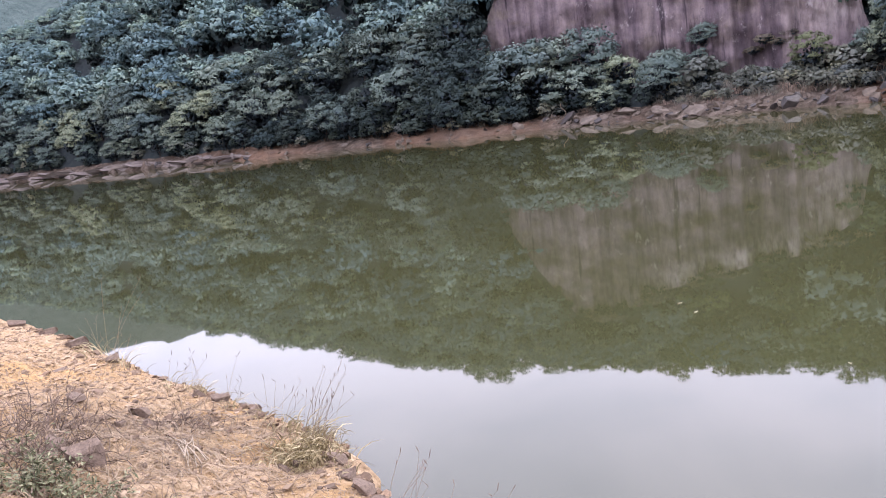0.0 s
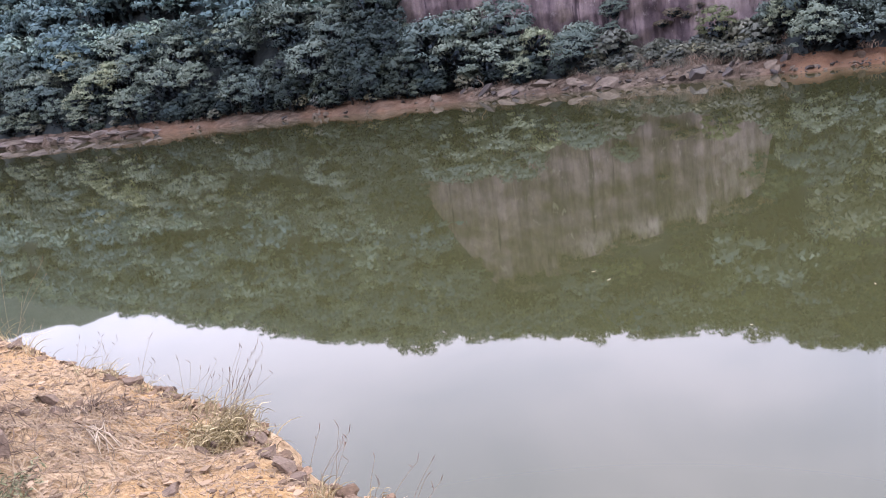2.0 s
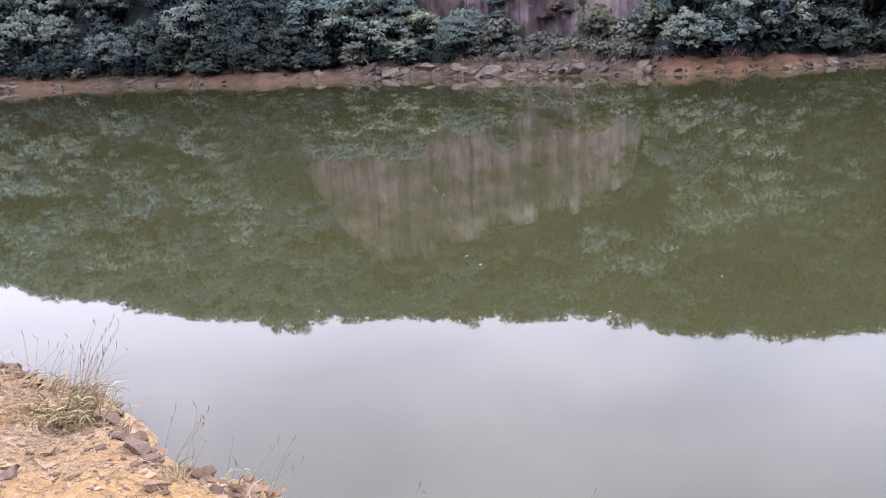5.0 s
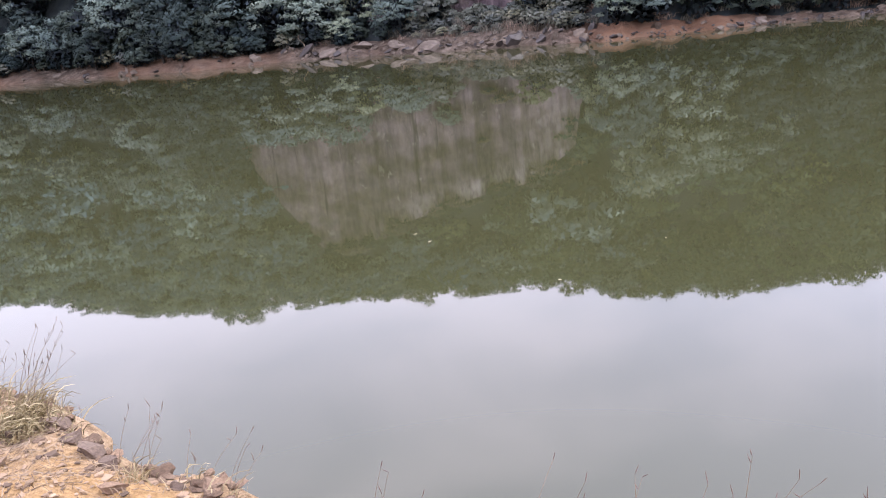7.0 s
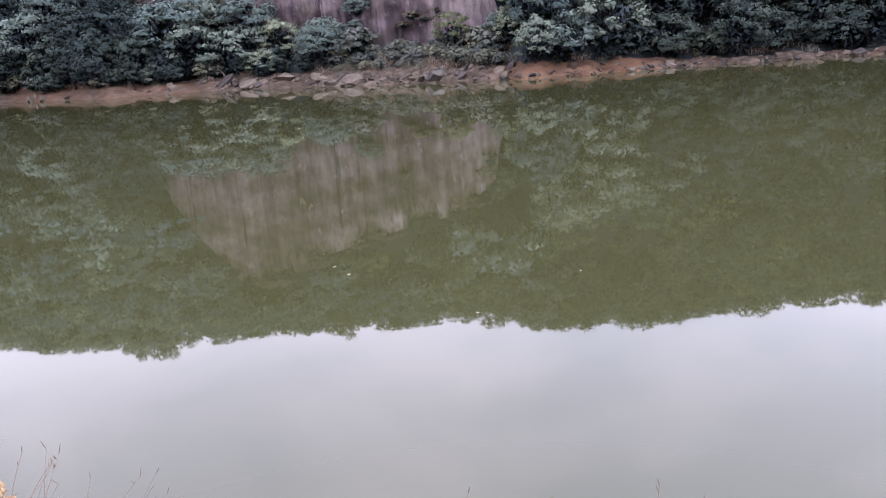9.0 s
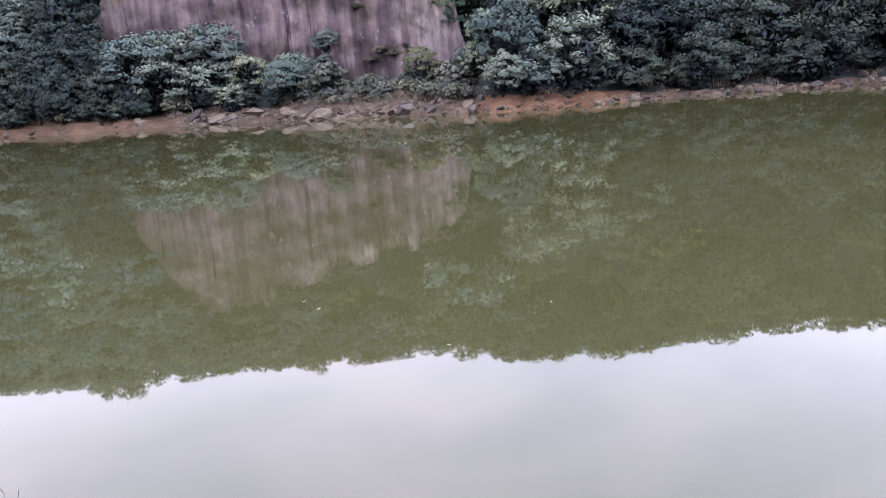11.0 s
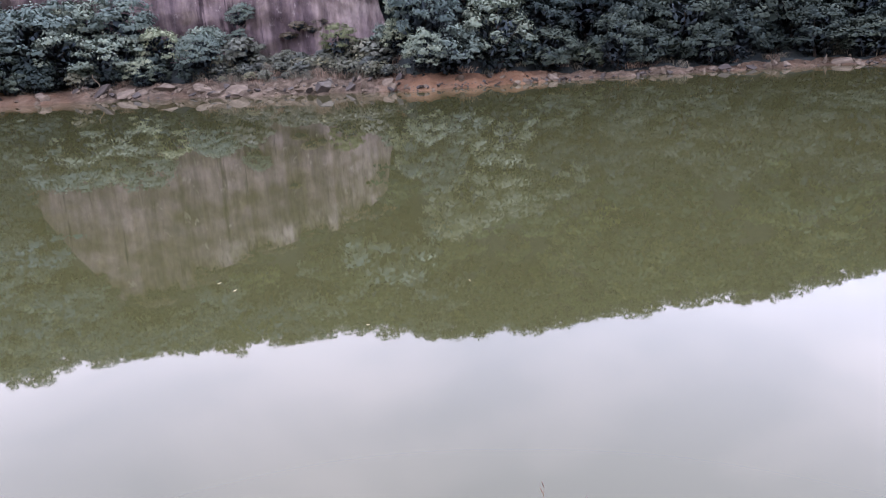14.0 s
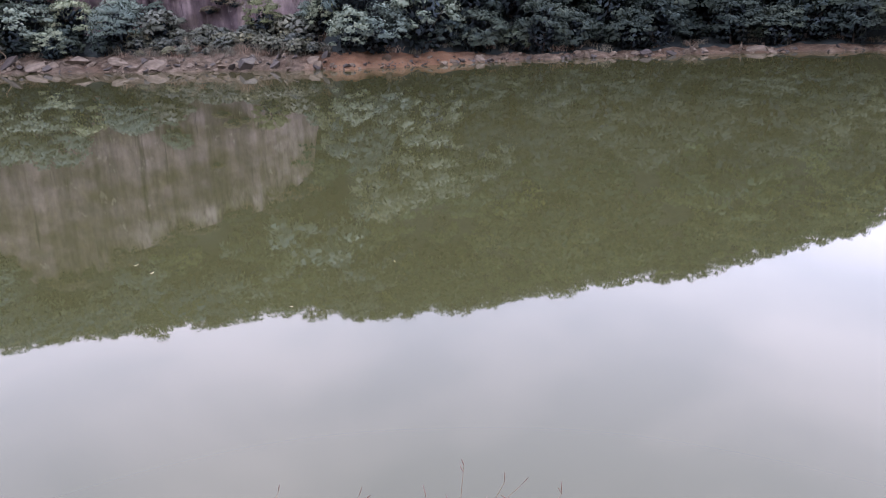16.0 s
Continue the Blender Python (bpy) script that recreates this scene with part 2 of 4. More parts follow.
SEED = straw_material("seed_head", (0.0, (0.10, 0.07, 0.06)), (1.0, (0.20, 0.15, 0.12)))
HERB = straw_material("herb_leaves", (0.0, (0.055, 0.060, 0.030)), (0.6, (0.125, 0.128, 0.068)), (1.0, (0.24, 0.23, 0.14)))

_m = Mat("reservoir_water", 0.019, 0.5)
_m.put("IOR", 1.5)
_m.put("Base Color", _m.ramp(_m.noise(0.05, 3), (0.35, (0.0378, 0.0390, 0.0168)), (0.65, (0.0446, 0.0448, 0.0198))))
_m.bump(_m.noise(0.4, 2, 0.5), 0.004, 0.25)
WATER = _m.m

_m = Mat("floating_leaf", 0.7, 0.2)
_m.put("Base Color", _m.ramp(_m.noise(20, 3), (0.3, (0.28, 0.26, 0.20)), (0.7, (0.45, 0.42, 0.35))))
PALE_LEAF = _m.m

_m = Mat("bleached_cane", 0.8, 0.2)
_m.put("Base Color", _m.ramp(_m.noise(15, 4), (0.3, (0.22, 0.17, 0.12)), (0.7, (0.38, 0.31, 0.23))))
PALE_CANE = _m.m

# ---- mesh helpers ----


def np_mesh(name, verts, faces, mats, smooth=False, mat_index=None, normals=None):
    """A mesh out of arrays: verts (n, 3), faces (m, k)."""
    verts, faces = np.asarray(verts, np.float32), np.asarray(faces, np.int32)
    me = bpy.data.meshes.new(name)
    m, k = faces.shape
    me.vertices.add(len(verts))
    me.vertices.foreach_set("co", verts.ravel())
    me.loops.add(m * k)
    me.loops.foreach_set("vertex_index", faces.ravel())
    me.polygons.add(m)
    me.polygons.foreach_set("loop_start", np.arange(0, m * k, k, dtype=np.int32))
    for mat in mats:
        me.materials.append(mat)
    if mat_index is not None:
        me.polygons.foreach_set("material_index", np.asarray(mat_index, np.int32))
    me.polygons.foreach_set("use_smooth", np.full(m, smooth, bool))
    me.update(calc_edges=True)
    if normals is not None:
        me.normals_split_custom_set_from_vertices(np.asarray(normals, np.float32))
    return me


def part(name, me, parent, label=""):
    ob = new(name, me)
    ob.parent = parent
    return tagged(ob, label)


def grid_faces(nu, nv):
    """Quads of a grid of nu x nv points, v fastest."""
    i = np.arange(nu * nv).reshape(nu, nv)
    return np.stack([i[:-1, :-1], i[1:, :-1], i[1:, 1:], i[:-1, 1:]], -1).reshape(-1, 4)


def waves(x, y, seed, sizes, amps):
    """A smooth random field out of turned sines."""
    r = np.random.RandomState(seed)
    out = 0 * x
    for size, amp in zip(sizes, amps):
        for _ in range(4):
            a, p = r.uniform(0, 2 * np.pi), r.uniform(0, 2 * np.pi)
            out = out + amp * 0.5 * np.sin((x * np.cos(a) + y * np.sin(a)) * 2 * np.pi / (size * r.uniform(0.7, 1.4)) + p)
    return out


def tube(path, radii, sides=5):
    """Rings along a path: verts and quads of a tapered tube."""
    path = np.asarray(path, float)
    d = np.gradient(path, axis=0)
    d /= np.linalg.norm(d, axis=1)[:, None] + 1e-9
    a = np.cross(d, [0.31, 0.92, 0.17])
    a /= np.linalg.norm(a, axis=1)[:, None] + 1e-9
    b = np.cross(d, a)
    ang = np.arange(sides) * 2 * np.pi / sides
    v = path[:, None] + (a[:, None] * np.cos(ang)[:, None] + b[:, None] * np.sin(ang)[:, None]) * np.asarray(radii)[:, None, None]
    n = len(path)
    i = np.arange(n * sides).reshape(n, sides)
    j = np.roll(i, -1, 1)
    return v.reshape(-1, 3), np.stack([i[:-1], j[:-1], j[1:], i[1:]], -1).reshape(-1, 4)


def joined(pieces):
    """Many (verts, faces) as one."""
    vs, fs, n = [], [], 0
    for v, f in pieces:
        vs.append(v)
        fs.append(np.asarray(f) + n)
        n += len(v)
    return np.concatenate(vs), np.concatenate(fs)


# ---- the lie of the land: bearings in degrees to the right of +y, distances from the first standing place ----
BEARING = [-60, -45, -33, -29, -26, -19, -13, -7, 2, 10, 19, 25, 32, 38, 46.5, 54, 60, 67.5, 80, 100]
SHORE_D = [330, 260, 200, 172, 150, 117, 98, 90, 73, 70, 60.5, 57, 53.5, 55, 58, 60, 62.5, 64, 66, 70]
RIDGE_L = [60, 60, 60, 62, 66, 74, 76, 74, 76, 76, 72, 70, 72, 70, 66, 62, 58, 54, 50, 50]
RIDGE_B = [-60, -45, -33, -29, -26, -22.6, -19.3, -15.4, -13.9, -10.7, -8.2, -5.8, -2.4, 0.3, 1.7, 2.9, 6.5, 11, 14.3, 17, 20.5, 23, 26, 28.3, 31.5, 34.6, 37.5, 40,
           42, 42.6, 46.3, 49.5, 52.5, 54, 55.8, 56.8, 60.5, 61.6, 63.8, 65.2, 66.9, 68.2, 69.7, 80, 100]
RIDGE_E = [6, 7.2, 8.2, 9.2, 10.4, 11.7, 13.2, 14.5, 15.4, 16.5, 17.4, 18.4, 19.4, 19.7, 20.6, 20.3, 20.4, 20.35, 20.8, 21.05, 21.55, 21.5, 21.45, 21.7, 22.25, 22.0, 21.75, 21.65,
           21.45, 21.6, 20.65, 19.9, 19.35, 19.2, 19.45, 18.75, 17.95, 17.2, 16.65, 15.85, 15.4, 14.6, 14.0, 10, 8]
SAND_B = [-60, -17, -15, -9.5, -8.5, -3.6, -2.6, 8, 10.5, 29, 32, 40, 43, 52, 55, 66, 70, 100]
SAND = [0.0, 0.0, 0.55, 0.55, 0.1, 0.1, 0.6, 0.45, 0.0, 0.0, 1.0, 1.0, 0.25, 0.05, 0.3, 0.2, 0.3, 0.3]


def shore_d(b):
    return np.interp(b, BEARING, SHORE_D) + 0.5 * np.sin(b * 1.7) + 0.3 * np.sin(b * 3.9 + 1) + 0.15 * np.sin(b * 9.1)


def ridge(b):
    """Distance and height of the skyline's ground."""
    d = shore_d(b) + np.interp(b, BEARING, RIDGE_L)
    z = d * np.tan(np.radians(np.interp(b, RIDGE_B, RIDGE_E))) - EYE - 2.25
    return d, z


TOP_B = [-60, -29, -15, -5, 8, 19, 30, 38, 43, 52, 60, 100]
TOP_Z = [1.5, 1.5, 1.1, 0.8, 0.8, 1.05, 1.05, 0.8, 0.5, 0.5, 0.6, 0.6]
CLIFF_B = [3.4, 4.2, 5.6, 7.1, 9.4, 11.8, 14.3, 16.5, 19.1, 22.6, 26.7, 27.3, 29.3, 29.8, 31.3, 32]
CLIFF_E = [5.2, 7.6, 10.2, 12.9, 16.1, 16.2, 16.0, 14.9, 14.3, 13.5, 12.8, 12.0, 10.6, 7.8, 3.9, 3.0]


def cliff_top(b):
    """Distance and height of the slab's upper edge, and its foot's distance."""
    foot = shore_d(b) + 10.5
    e = np.tan(np.radians(np.interp(b, CLIFF_B, CLIFF_E)))
    z = (foot * e - EYE) / (1 - 0.42 * e)
    return foot + 0.42 * np.maximum(z - 2.5, 0), np.maximum(z, 2.6), foot


def hill_z(b, r):
    """Height of the far side's ground."""
    b, r = np.broadcast_arrays(np.asarray(b, float), np.asarray(r, float))
    s = r - shore_d(b)
    top = np.interp(b, TOP_B, TOP_Z) + 0.08 * np.sin(b * 0.8) + 0.07 * np.sin(b * 2.3)
    rd, rz = ridge(b)
    length = rd - shore_d(b)
    band = np.where(s < 0, 0.35 * s, top * (1 - (1 - np.clip(s / 4.2, 0, 1)) ** 1.5))
    k = np.clip((s - 4.2) / (length - 4.2), 0, None)
    slope = np.where(k < 1, (rz - top) * (0.75 * k + 0.25 * np.sin(k * np.pi / 2)), (rz - top) * (1 - 0.35 * (k - 1)))
    z = band + slope
    td, tz, foot = cliff_top(b)
    inside = (b > 3.5) & (b < 32) & (s > 4.2)
    low = top + (2.6 - top) * np.clip((s - 4.2) / 6.3, 0, 1)
    up = np.clip((r - td - 0.7) / np.maximum(rd - td, 1), 0, 1)
    above = tz - 0.3 + (rz - tz) * up
    cz = np.where(r < td + 0.7, low, np.where(k < 1, above, z))
    edge = np.clip(np.minimum(b - 3.5, 32 - b) / 2.0, 0, 1)
    z = np.where(inside, z * (1 - edge) + cz * edge, z)
    return np.maximum(z, -3.0)


def place(b, r, z=None):
    a = np.radians(b)
    return np.stack([r * np.sin(a), r * np.cos(a), hill_z(b, r) if z is None else z + 0 * a], -1)


# near bank: the crest line over the water, from the far left to the right
CREST = np.array([(-160, 190), (-60, 78), (-22, 30), (-12.5, 18.9), (-8.9, 14.9), (-7.64, 13.7), (-6.45, 12.45), (-5.67, 11.57), (-5.07, 10.85), (-4.48, 10.17),
                  (-3.72, 9.43), (-3.25, 8.98), (-2.65, 8.3), (-2.2, 7.8), (-1.92, 7.47), (-1.45, 7.02), (-1.22, 6.48), (-1.02, 6.08), (-0.86, 5.72), (-0.7, 5.47),
                  (-0.5, 5.25), (-0.22, 5.03), (-0.06, 4.82), (0.04, 4.5), (0.95, 3.85), (1.95, 3.15), (2.9, 2.3), (4.0, 0.6), (6.0, -3), (20, -22), (150, -190)], float)


def crest_d(x, y):
    """Distance from the crest line: positive on land."""
    best = np.full(np.shape(x), 1e9)
    sign = np.ones(np.shape(x))
    for (ax, ay), (bx, by) in zip(CREST[:-1], CREST[1:]):
        ex, ey = bx - ax, by - ay
        t = np.clip(((x - ax) * ex + (y - ay) * ey) / (ex * ex + ey * ey), 0, 1)
        px, py = x - ax - t * ex, y - ay - t * ey
        d = np.hypot(px, py)
        s = np.where(ex * py - ey * px > 0, -1.0, 1.0)
        sign = np.where(d < best, s, sign)
        best = np.minimum(best, d)
    return best * sign


def bank_z(x, y):
    x, y = np.asarray(x, float), np.asarray(y, float)
    d = crest_d(x, y) + waves(x, y, 5, (0.9, 0.35), (0.05, 0.04))
    dd = np.clip(d, 0, 6)
    land = 0.36 + 0.22 * dd + 0.03 * dd * dd + 0.12 * np.clip(d - 6, 0, 70)
    land = land + waves(x, y, 6, (1.6, 0.6, 0.25), (0.05, 0.03, 0.014)) * np.clip(d * 2 + 0.3, 0, 1)
    z = np.where(d > 0, land, 0.36 + 1.15 * d)
    return np.maximum(z, -3.0)


# ---- the large structure ----
def axis(lo, hi, step, *outer):
    return np.concatenate([-np.array(outer[::-1]) + lo, np.arange(lo, hi, step), np.array(outer) + hi])


gx = axis(-9.5, 4.5, 0.075, 0.4, 1, 2, 4, 8, 14, 24, 40, 70, 120, 200, 400, 900, 2000)
gy = axis(1.0, 15.5, 0.075, 0.4, 1, 2, 4, 8, 14, 24, 40, 70, 120, 200, 400, 900, 2000)
X, Y = np.meshgrid(gx, gy, indexing="ij")
bank_mesh = np_mesh("ground", np.stack([X, Y, bank_z(X, Y)], -1).reshape(-1, 3), grid_faces(len(gx), len(gy)), [BANK], True)
# bare clay shows through in a few places: x, y, radius
clay = sum(np.exp(-((X - cx) ** 2 + (Y - cy) ** 2) / (cr * cr)) for cx, cy, cr in ((-1.15, 5.3, 0.42), (-1.7, 5.0, 0.4), (-0.5, 4.7, 0.4), (-2.5, 7.7, 0.45), (-5.4, 9.3, 0.9), (-1.85, 6.6, 0.3)))
bank_mesh.attributes.new("clay", "FLOAT", "POINT").data.foreach_set("value", clay.ravel().astype(np.float32))
ground = new("ground", bank_mesh)
tagged(ground, "ochre earth bank with grit and washed-out crest above the water", "ground", kind="structure")

wx = 2500.0
water = new("water", np_mesh("water", [(-wx, -wx, 0), (wx, -wx, 0), (wx, wx, 0), (-wx, wx, 0)], [(0, 1, 2, 3)], [WATER]))
tagged(water, "still olive-green reservoir water mirroring the wooded hill and sky", "water", kind="structure")

hb = np.arange(-60, 100.1, 0.3)
hs = np.concatenate([np.arange(-2, 6, 0.35), np.arange(6, 24, 1.0), np.arange(24, 100, 3.0), [110, 130, 170, 240]])
HB, HS = np.meshgrid(hb, hs, indexing="ij")
HR = shore_d(HB) + HS
P = place(HB, HR)
rough_z = waves(P[..., 0], P[..., 1], 9, (4.0, 1.7, 0.7), (0.06, 0.04, 0.05)) * np.clip((HS + 0.4) / 2.0, 0, 1)
P[..., 2] += rough_z
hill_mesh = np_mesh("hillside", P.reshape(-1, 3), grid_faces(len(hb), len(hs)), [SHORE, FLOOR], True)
# on the right the shade-dark floor colour comes down closer to the water
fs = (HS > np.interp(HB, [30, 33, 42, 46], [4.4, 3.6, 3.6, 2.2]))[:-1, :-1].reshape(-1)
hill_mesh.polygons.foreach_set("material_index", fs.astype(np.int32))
sand_attr = hill_mesh.attributes.new("sand", "FLOAT", "POINT")
sand_attr.data.foreach_set("value", (np.interp(HB, SAND_B, SAND) + 0.25 * waves(P[..., 0], P[..., 1], 12, (6.0, 2.0), (0.4, 0.4))).clip(0, 1).ravel().astype(np.float32))
hillside = tagged(new("hillside", hill_mesh), "steep wooded hillside with a bare orange and grey drawdown shore", "hillside", kind="structure")

# bare rock slab
cb = np.arange(3.4, 32.2, 0.11)
cv = np.linspace(0, 1, 70)
CB, CV = np.meshgrid(cb, cv, indexing="ij")
td, tz, foot = cliff_top(CB)
CR = foot + (td - foot) * CV
CZ = 1.5 + (tz - 1.5) * CV
CP = place(CB, CR, 0.0)
CP[..., 2] = CZ
along = np.radians(CB) * 72
dent = 0.9 * waves(along, CZ * 0.1, 21, (9, 3.5, 1.3), (0.45, 0.3, 0.12)) + waves(along, CZ, 22, (7, 2.4, 0.9), (0.4, 0.2, 0.06))
edge = np.clip(np.minimum(CB - 3.4, 32.2 - CB) / 1.2, 0, 1) * np.clip((1 - CV) * 10, 0, 1)
way = np.stack([np.sin(np.radians(CB)), np.cos(np.radians(CB)), 0 * CB], -1)
CP -= way * (dent * edge + 0.25)[..., None]
cliff_mesh = np_mesh("rock_cliff", CP.reshape(-1, 3), grid_faces(len(cb), len(cv)), [CLIFF], True)
cliff_mesh.attributes.new("flow", "FLOAT_VECTOR", "POINT").data.foreach_set("vector", np.stack([along, CZ, 0 * CZ], -1).ravel().astype(np.float32))
rim = np.clip((CZ - tz + 3.2) / 2.2, 0, 1) * np.interp(CB, [8, 12, 17, 27, 28], [0.1, 0.25, 0.9, 1.0, 0])
side = np.interp(CB, [25, 27.5, 29.5, 30.5], [0, 0.5, 0.5, 0]) * np.clip((CZ - 4) / 3, 0, 1)
cliff_mesh.attributes.new("bleached", "FLOAT", "POINT").data.foreach_set("value", np.maximum(rim, side).ravel().astype(np.float32))
rock_cliff = tagged(new("rock_cliff", cliff_mesh),
                    "bare purplish-grey granite slab with dark vertical water streaks", "cliff", kind="structure")

# far hill behind the shoulder of the near one
fb = np.arange(-75, 0, 1.0)
fr = np.linspace(380, 900, 14)
FB, FR = np.meshgrid(fb, fr, indexing="ij")
crest_e = np.interp(FB, [-75, -45, -32, -24, -19, -12, 0], [11, 12.5, 12.2, 13.0, 13.3, 12.0, 9])
FZ = FR * np.tan(np.radians(crest_e)) * np.clip((FR - 380) / 330, 0, 1) ** 0.8
FP = place(FB, FR, 0.0)
FP[..., 2] = FZ + waves(FP[..., 0], FP[..., 1], 31, (60, 25), (4, 2.5)) - 2
_m = Mat("far_woods", 0.9, 0.1)
_m.put("Base Color", _m.ramp(_m.noise(0.12, 6, 0.7), (0.3, (0.05, 0.075, 0.07)), (0.7, (0.10, 0.13, 0.12))))
_m.bump(_m.noise(0.15, 6, 0.7), 1.0, 6.0)
far_hill = tagged(new("far_hill", np_mesh("far_hill", FP.reshape(-1, 3), grid_faces(len(fb), len(fr)), [_m.m], True)),
                  "distant wooded hill behind the shoulder of the valley", "hill", kind="structure")

# ---- trees ----


def ball_quads(n=3):
    """A unit ball of quads: a cube of n x n faces a side, blown up."""
    t = np.tan(np.linspace(-1, 1, n + 1) * np.pi / 4)
    u, v = np.meshgrid(t, t, indexing="ij")
    one = np.ones_like(u)
    pieces = []
    for p in ((one, u, v), (-one, v, u), (v, one, u), (u, -one, v), (u, v, one), (v, u, -one)):
        q = np.stack(p, -1).reshape(-1, 3)
        pieces.append((q / np.linalg.norm(q, axis=1)[:, None], grid_faces(n + 1, n + 1)))
    v, f = joined(pieces)
    _, first, back = np.unique(np.round(v, 5), axis=0, return_index=True, return_inverse=True)
    return v[first], back.reshape(-1)[f]


BALL, BIG_BALL = ball_quads(2), ball_quads(6)


def crown_leaves(seed, radius, height, count, size, puffs=26, base=0.0, jumble=0.3, puff=(0.22, 0.36), shell=(0.6, 0.9), low=-0.25, heart=80, twig=0.16):
    """Verts, quads, shading normals and outer leaf count of a crown: leaves over the tops of many flattened puffs, a
    heart below for the dark shade colour.
    """
    r = np.random.RandomState(seed)
    d = r.normal(size=(puffs * 6, 3))
    d /= np.linalg.norm(d, axis=1)[:, None]
    d = d[d[:, 2] > low]
    kept = [d[0]]
    for q in d[1:]:
        if len(kept) < puffs and max(float(q @ p) for p in kept) < 1 - 1.35 / puffs:
            kept.append(q)
    c = np.array(kept)
    puffs = len(c)
    way = c.copy()
    c = c * r.uniform(*shell, (puffs, 1)) * [1, 1, 0.95]
    rad = r.uniform(*puff, puffs)
    scale = np.array([radius, radius, height * 0.5])
    lift = np.array([0, 0, base + height * 0.5])
    which = r.choice(puffs, count, p=rad**2 / (rad**2).sum())
    n = r.normal(size=(count, 3)) + way[which] * 0.5
    n[:, 2] = np.abs(n[:, 2]) * 0.95 - 0.22
    n /= np.linalg.norm(n, axis=1)[:, None]
    wob = 1 + 0.22 * np.sin(n[:, 0] * 5 + which) * np.sin(n[:, 1] * 5 + 2 * which)
    deep = r.uniform(size=count) < 0.36
    pos = c[which] + n * [1, 1, 0.72] * (rad[which] * wob * np.where(deep, r.uniform(0.45, 0.75, count), r.uniform(0.8, 1.1, count)))[:, None]
    pos = pos * scale + lift
    nor = n * 0.8 + [0, 0, 0.55] + r.normal(scale=jumble, size=(count, 3))
    nor /= np.linalg.norm(nor, axis=1)[:, None]
    t = np.cross(nor, r.normal(size=(count, 3)))
    t /= np.linalg.norm(t, axis=1)[:, None] + 1e-9
    u = np.cross(nor, t)
    ln = (size * np.where(deep, r.uniform(1.1, 1.7, count), r.uniform(0.6, 1.3, count)))[:, None]
    wd = ln * r.uniform(0.42, 0.7, (count, 1))
    droop = nor * ln * 0.25
    v = np.stack([pos - t * ln - droop, pos - u * wd, pos + t * ln - droop, pos + u * wd], 1).reshape(-1, 3)
    soft = n * 0.9 + way[which] * 0.4 + nor * 0.1
    soft /= np.linalg.norm(soft, axis=1)[:, None]
    # a loose heart of inner leaves and twigs, coloured dark to stand for crown shade
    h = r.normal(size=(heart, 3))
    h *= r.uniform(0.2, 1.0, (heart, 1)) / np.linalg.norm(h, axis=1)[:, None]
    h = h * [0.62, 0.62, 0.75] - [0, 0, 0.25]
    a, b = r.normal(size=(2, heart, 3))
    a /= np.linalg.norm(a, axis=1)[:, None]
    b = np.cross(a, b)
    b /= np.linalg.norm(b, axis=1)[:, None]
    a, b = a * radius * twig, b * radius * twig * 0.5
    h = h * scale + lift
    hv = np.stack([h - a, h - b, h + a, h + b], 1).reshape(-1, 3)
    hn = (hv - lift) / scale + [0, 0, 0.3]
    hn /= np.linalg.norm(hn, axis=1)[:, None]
    return np.concatenate([v, hv]), np.arange((count + heart) * 4).reshape(-1, 4), np.concatenate([np.repeat(soft, 4, 0), hn]), count


def trunk_mesh(name, seed, height, lean):
    r = np.random.RandomState(seed)
    z = np.linspace(-0.5, height * 0.62, 6)
    path = np.stack([lean * (z / height) ** 2 + r.normal(scale=0.06, size=6), r.normal(scale=0.06, size=6), z], -1)
    pieces = [tube(path, np.linspace(0.14, 0.06, 6) * height / 5, 6)]
    for _ in range(5):
        i = r.randint(2, 5)
        a = r.uniform(0, 2 * np.pi)
        far = path[i] + [np.cos(a) * height * 0.24, np.sin(a) * height * 0.24, height * r.uniform(0.16, 0.3)]
        mid = (path[i] + far) / 2 + [0, 0, -0.08 * height * 0.3]
        pieces.append(tube([path[i], mid, far], np.array([0.05, 0.035, 0.012]) * height / 5, 4))
    v, f = joined(pieces)
    return np_mesh(name, v, f, [BARK], True)


TREE_LABELS = ["broadleaf tree with a rounded glossy dark-green crown on the slope",
               "dense evergreen tree with layered dull green foliage above the shore",
               "spreading shore tree with blue-green leaves hanging over bare earth",
               "leafy tree with a ragged mid-green crown at the wood's edge"]


def make_tree(seed, radius, height, leaves, label, size=0.17, mat=None, name="tree", lift=0.03):
    e = new(name)
    tagged(e, label, "tree" if name == "tree" else "shrub", "trees along the far shore" if name == "tree" else "shrubs on the far shore")
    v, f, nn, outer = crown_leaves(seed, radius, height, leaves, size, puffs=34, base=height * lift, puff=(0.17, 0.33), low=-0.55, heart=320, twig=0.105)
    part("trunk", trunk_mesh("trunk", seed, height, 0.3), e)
    part("crown", np_mesh("crown", v, f, [mat or LEAF_SHADED, INNER_SHADE], True, np.arange(len(f)) >= outer, nn), e)
    return e


rnd = np.random.RandomState(77)
sources = [make_tree(100 + i, 2.35 + 0.2 * (i % 4), 5.0 + 0.5 * (i % 3), 2200, TREE_LABELS[i % 4], 0.132 if i % 2 else 0.122, lift=0.05, mat=LEAF_LIT if i % 2 else LEAF_SHADED) for i in range(8)]
used = set()


def put(src, m):
    """The first call moves the thing itself, later ones copies."""
    t = src if src not in used else copy_thing(src, m)
    used.add(src)
    t.matrix_basis = m
    return t


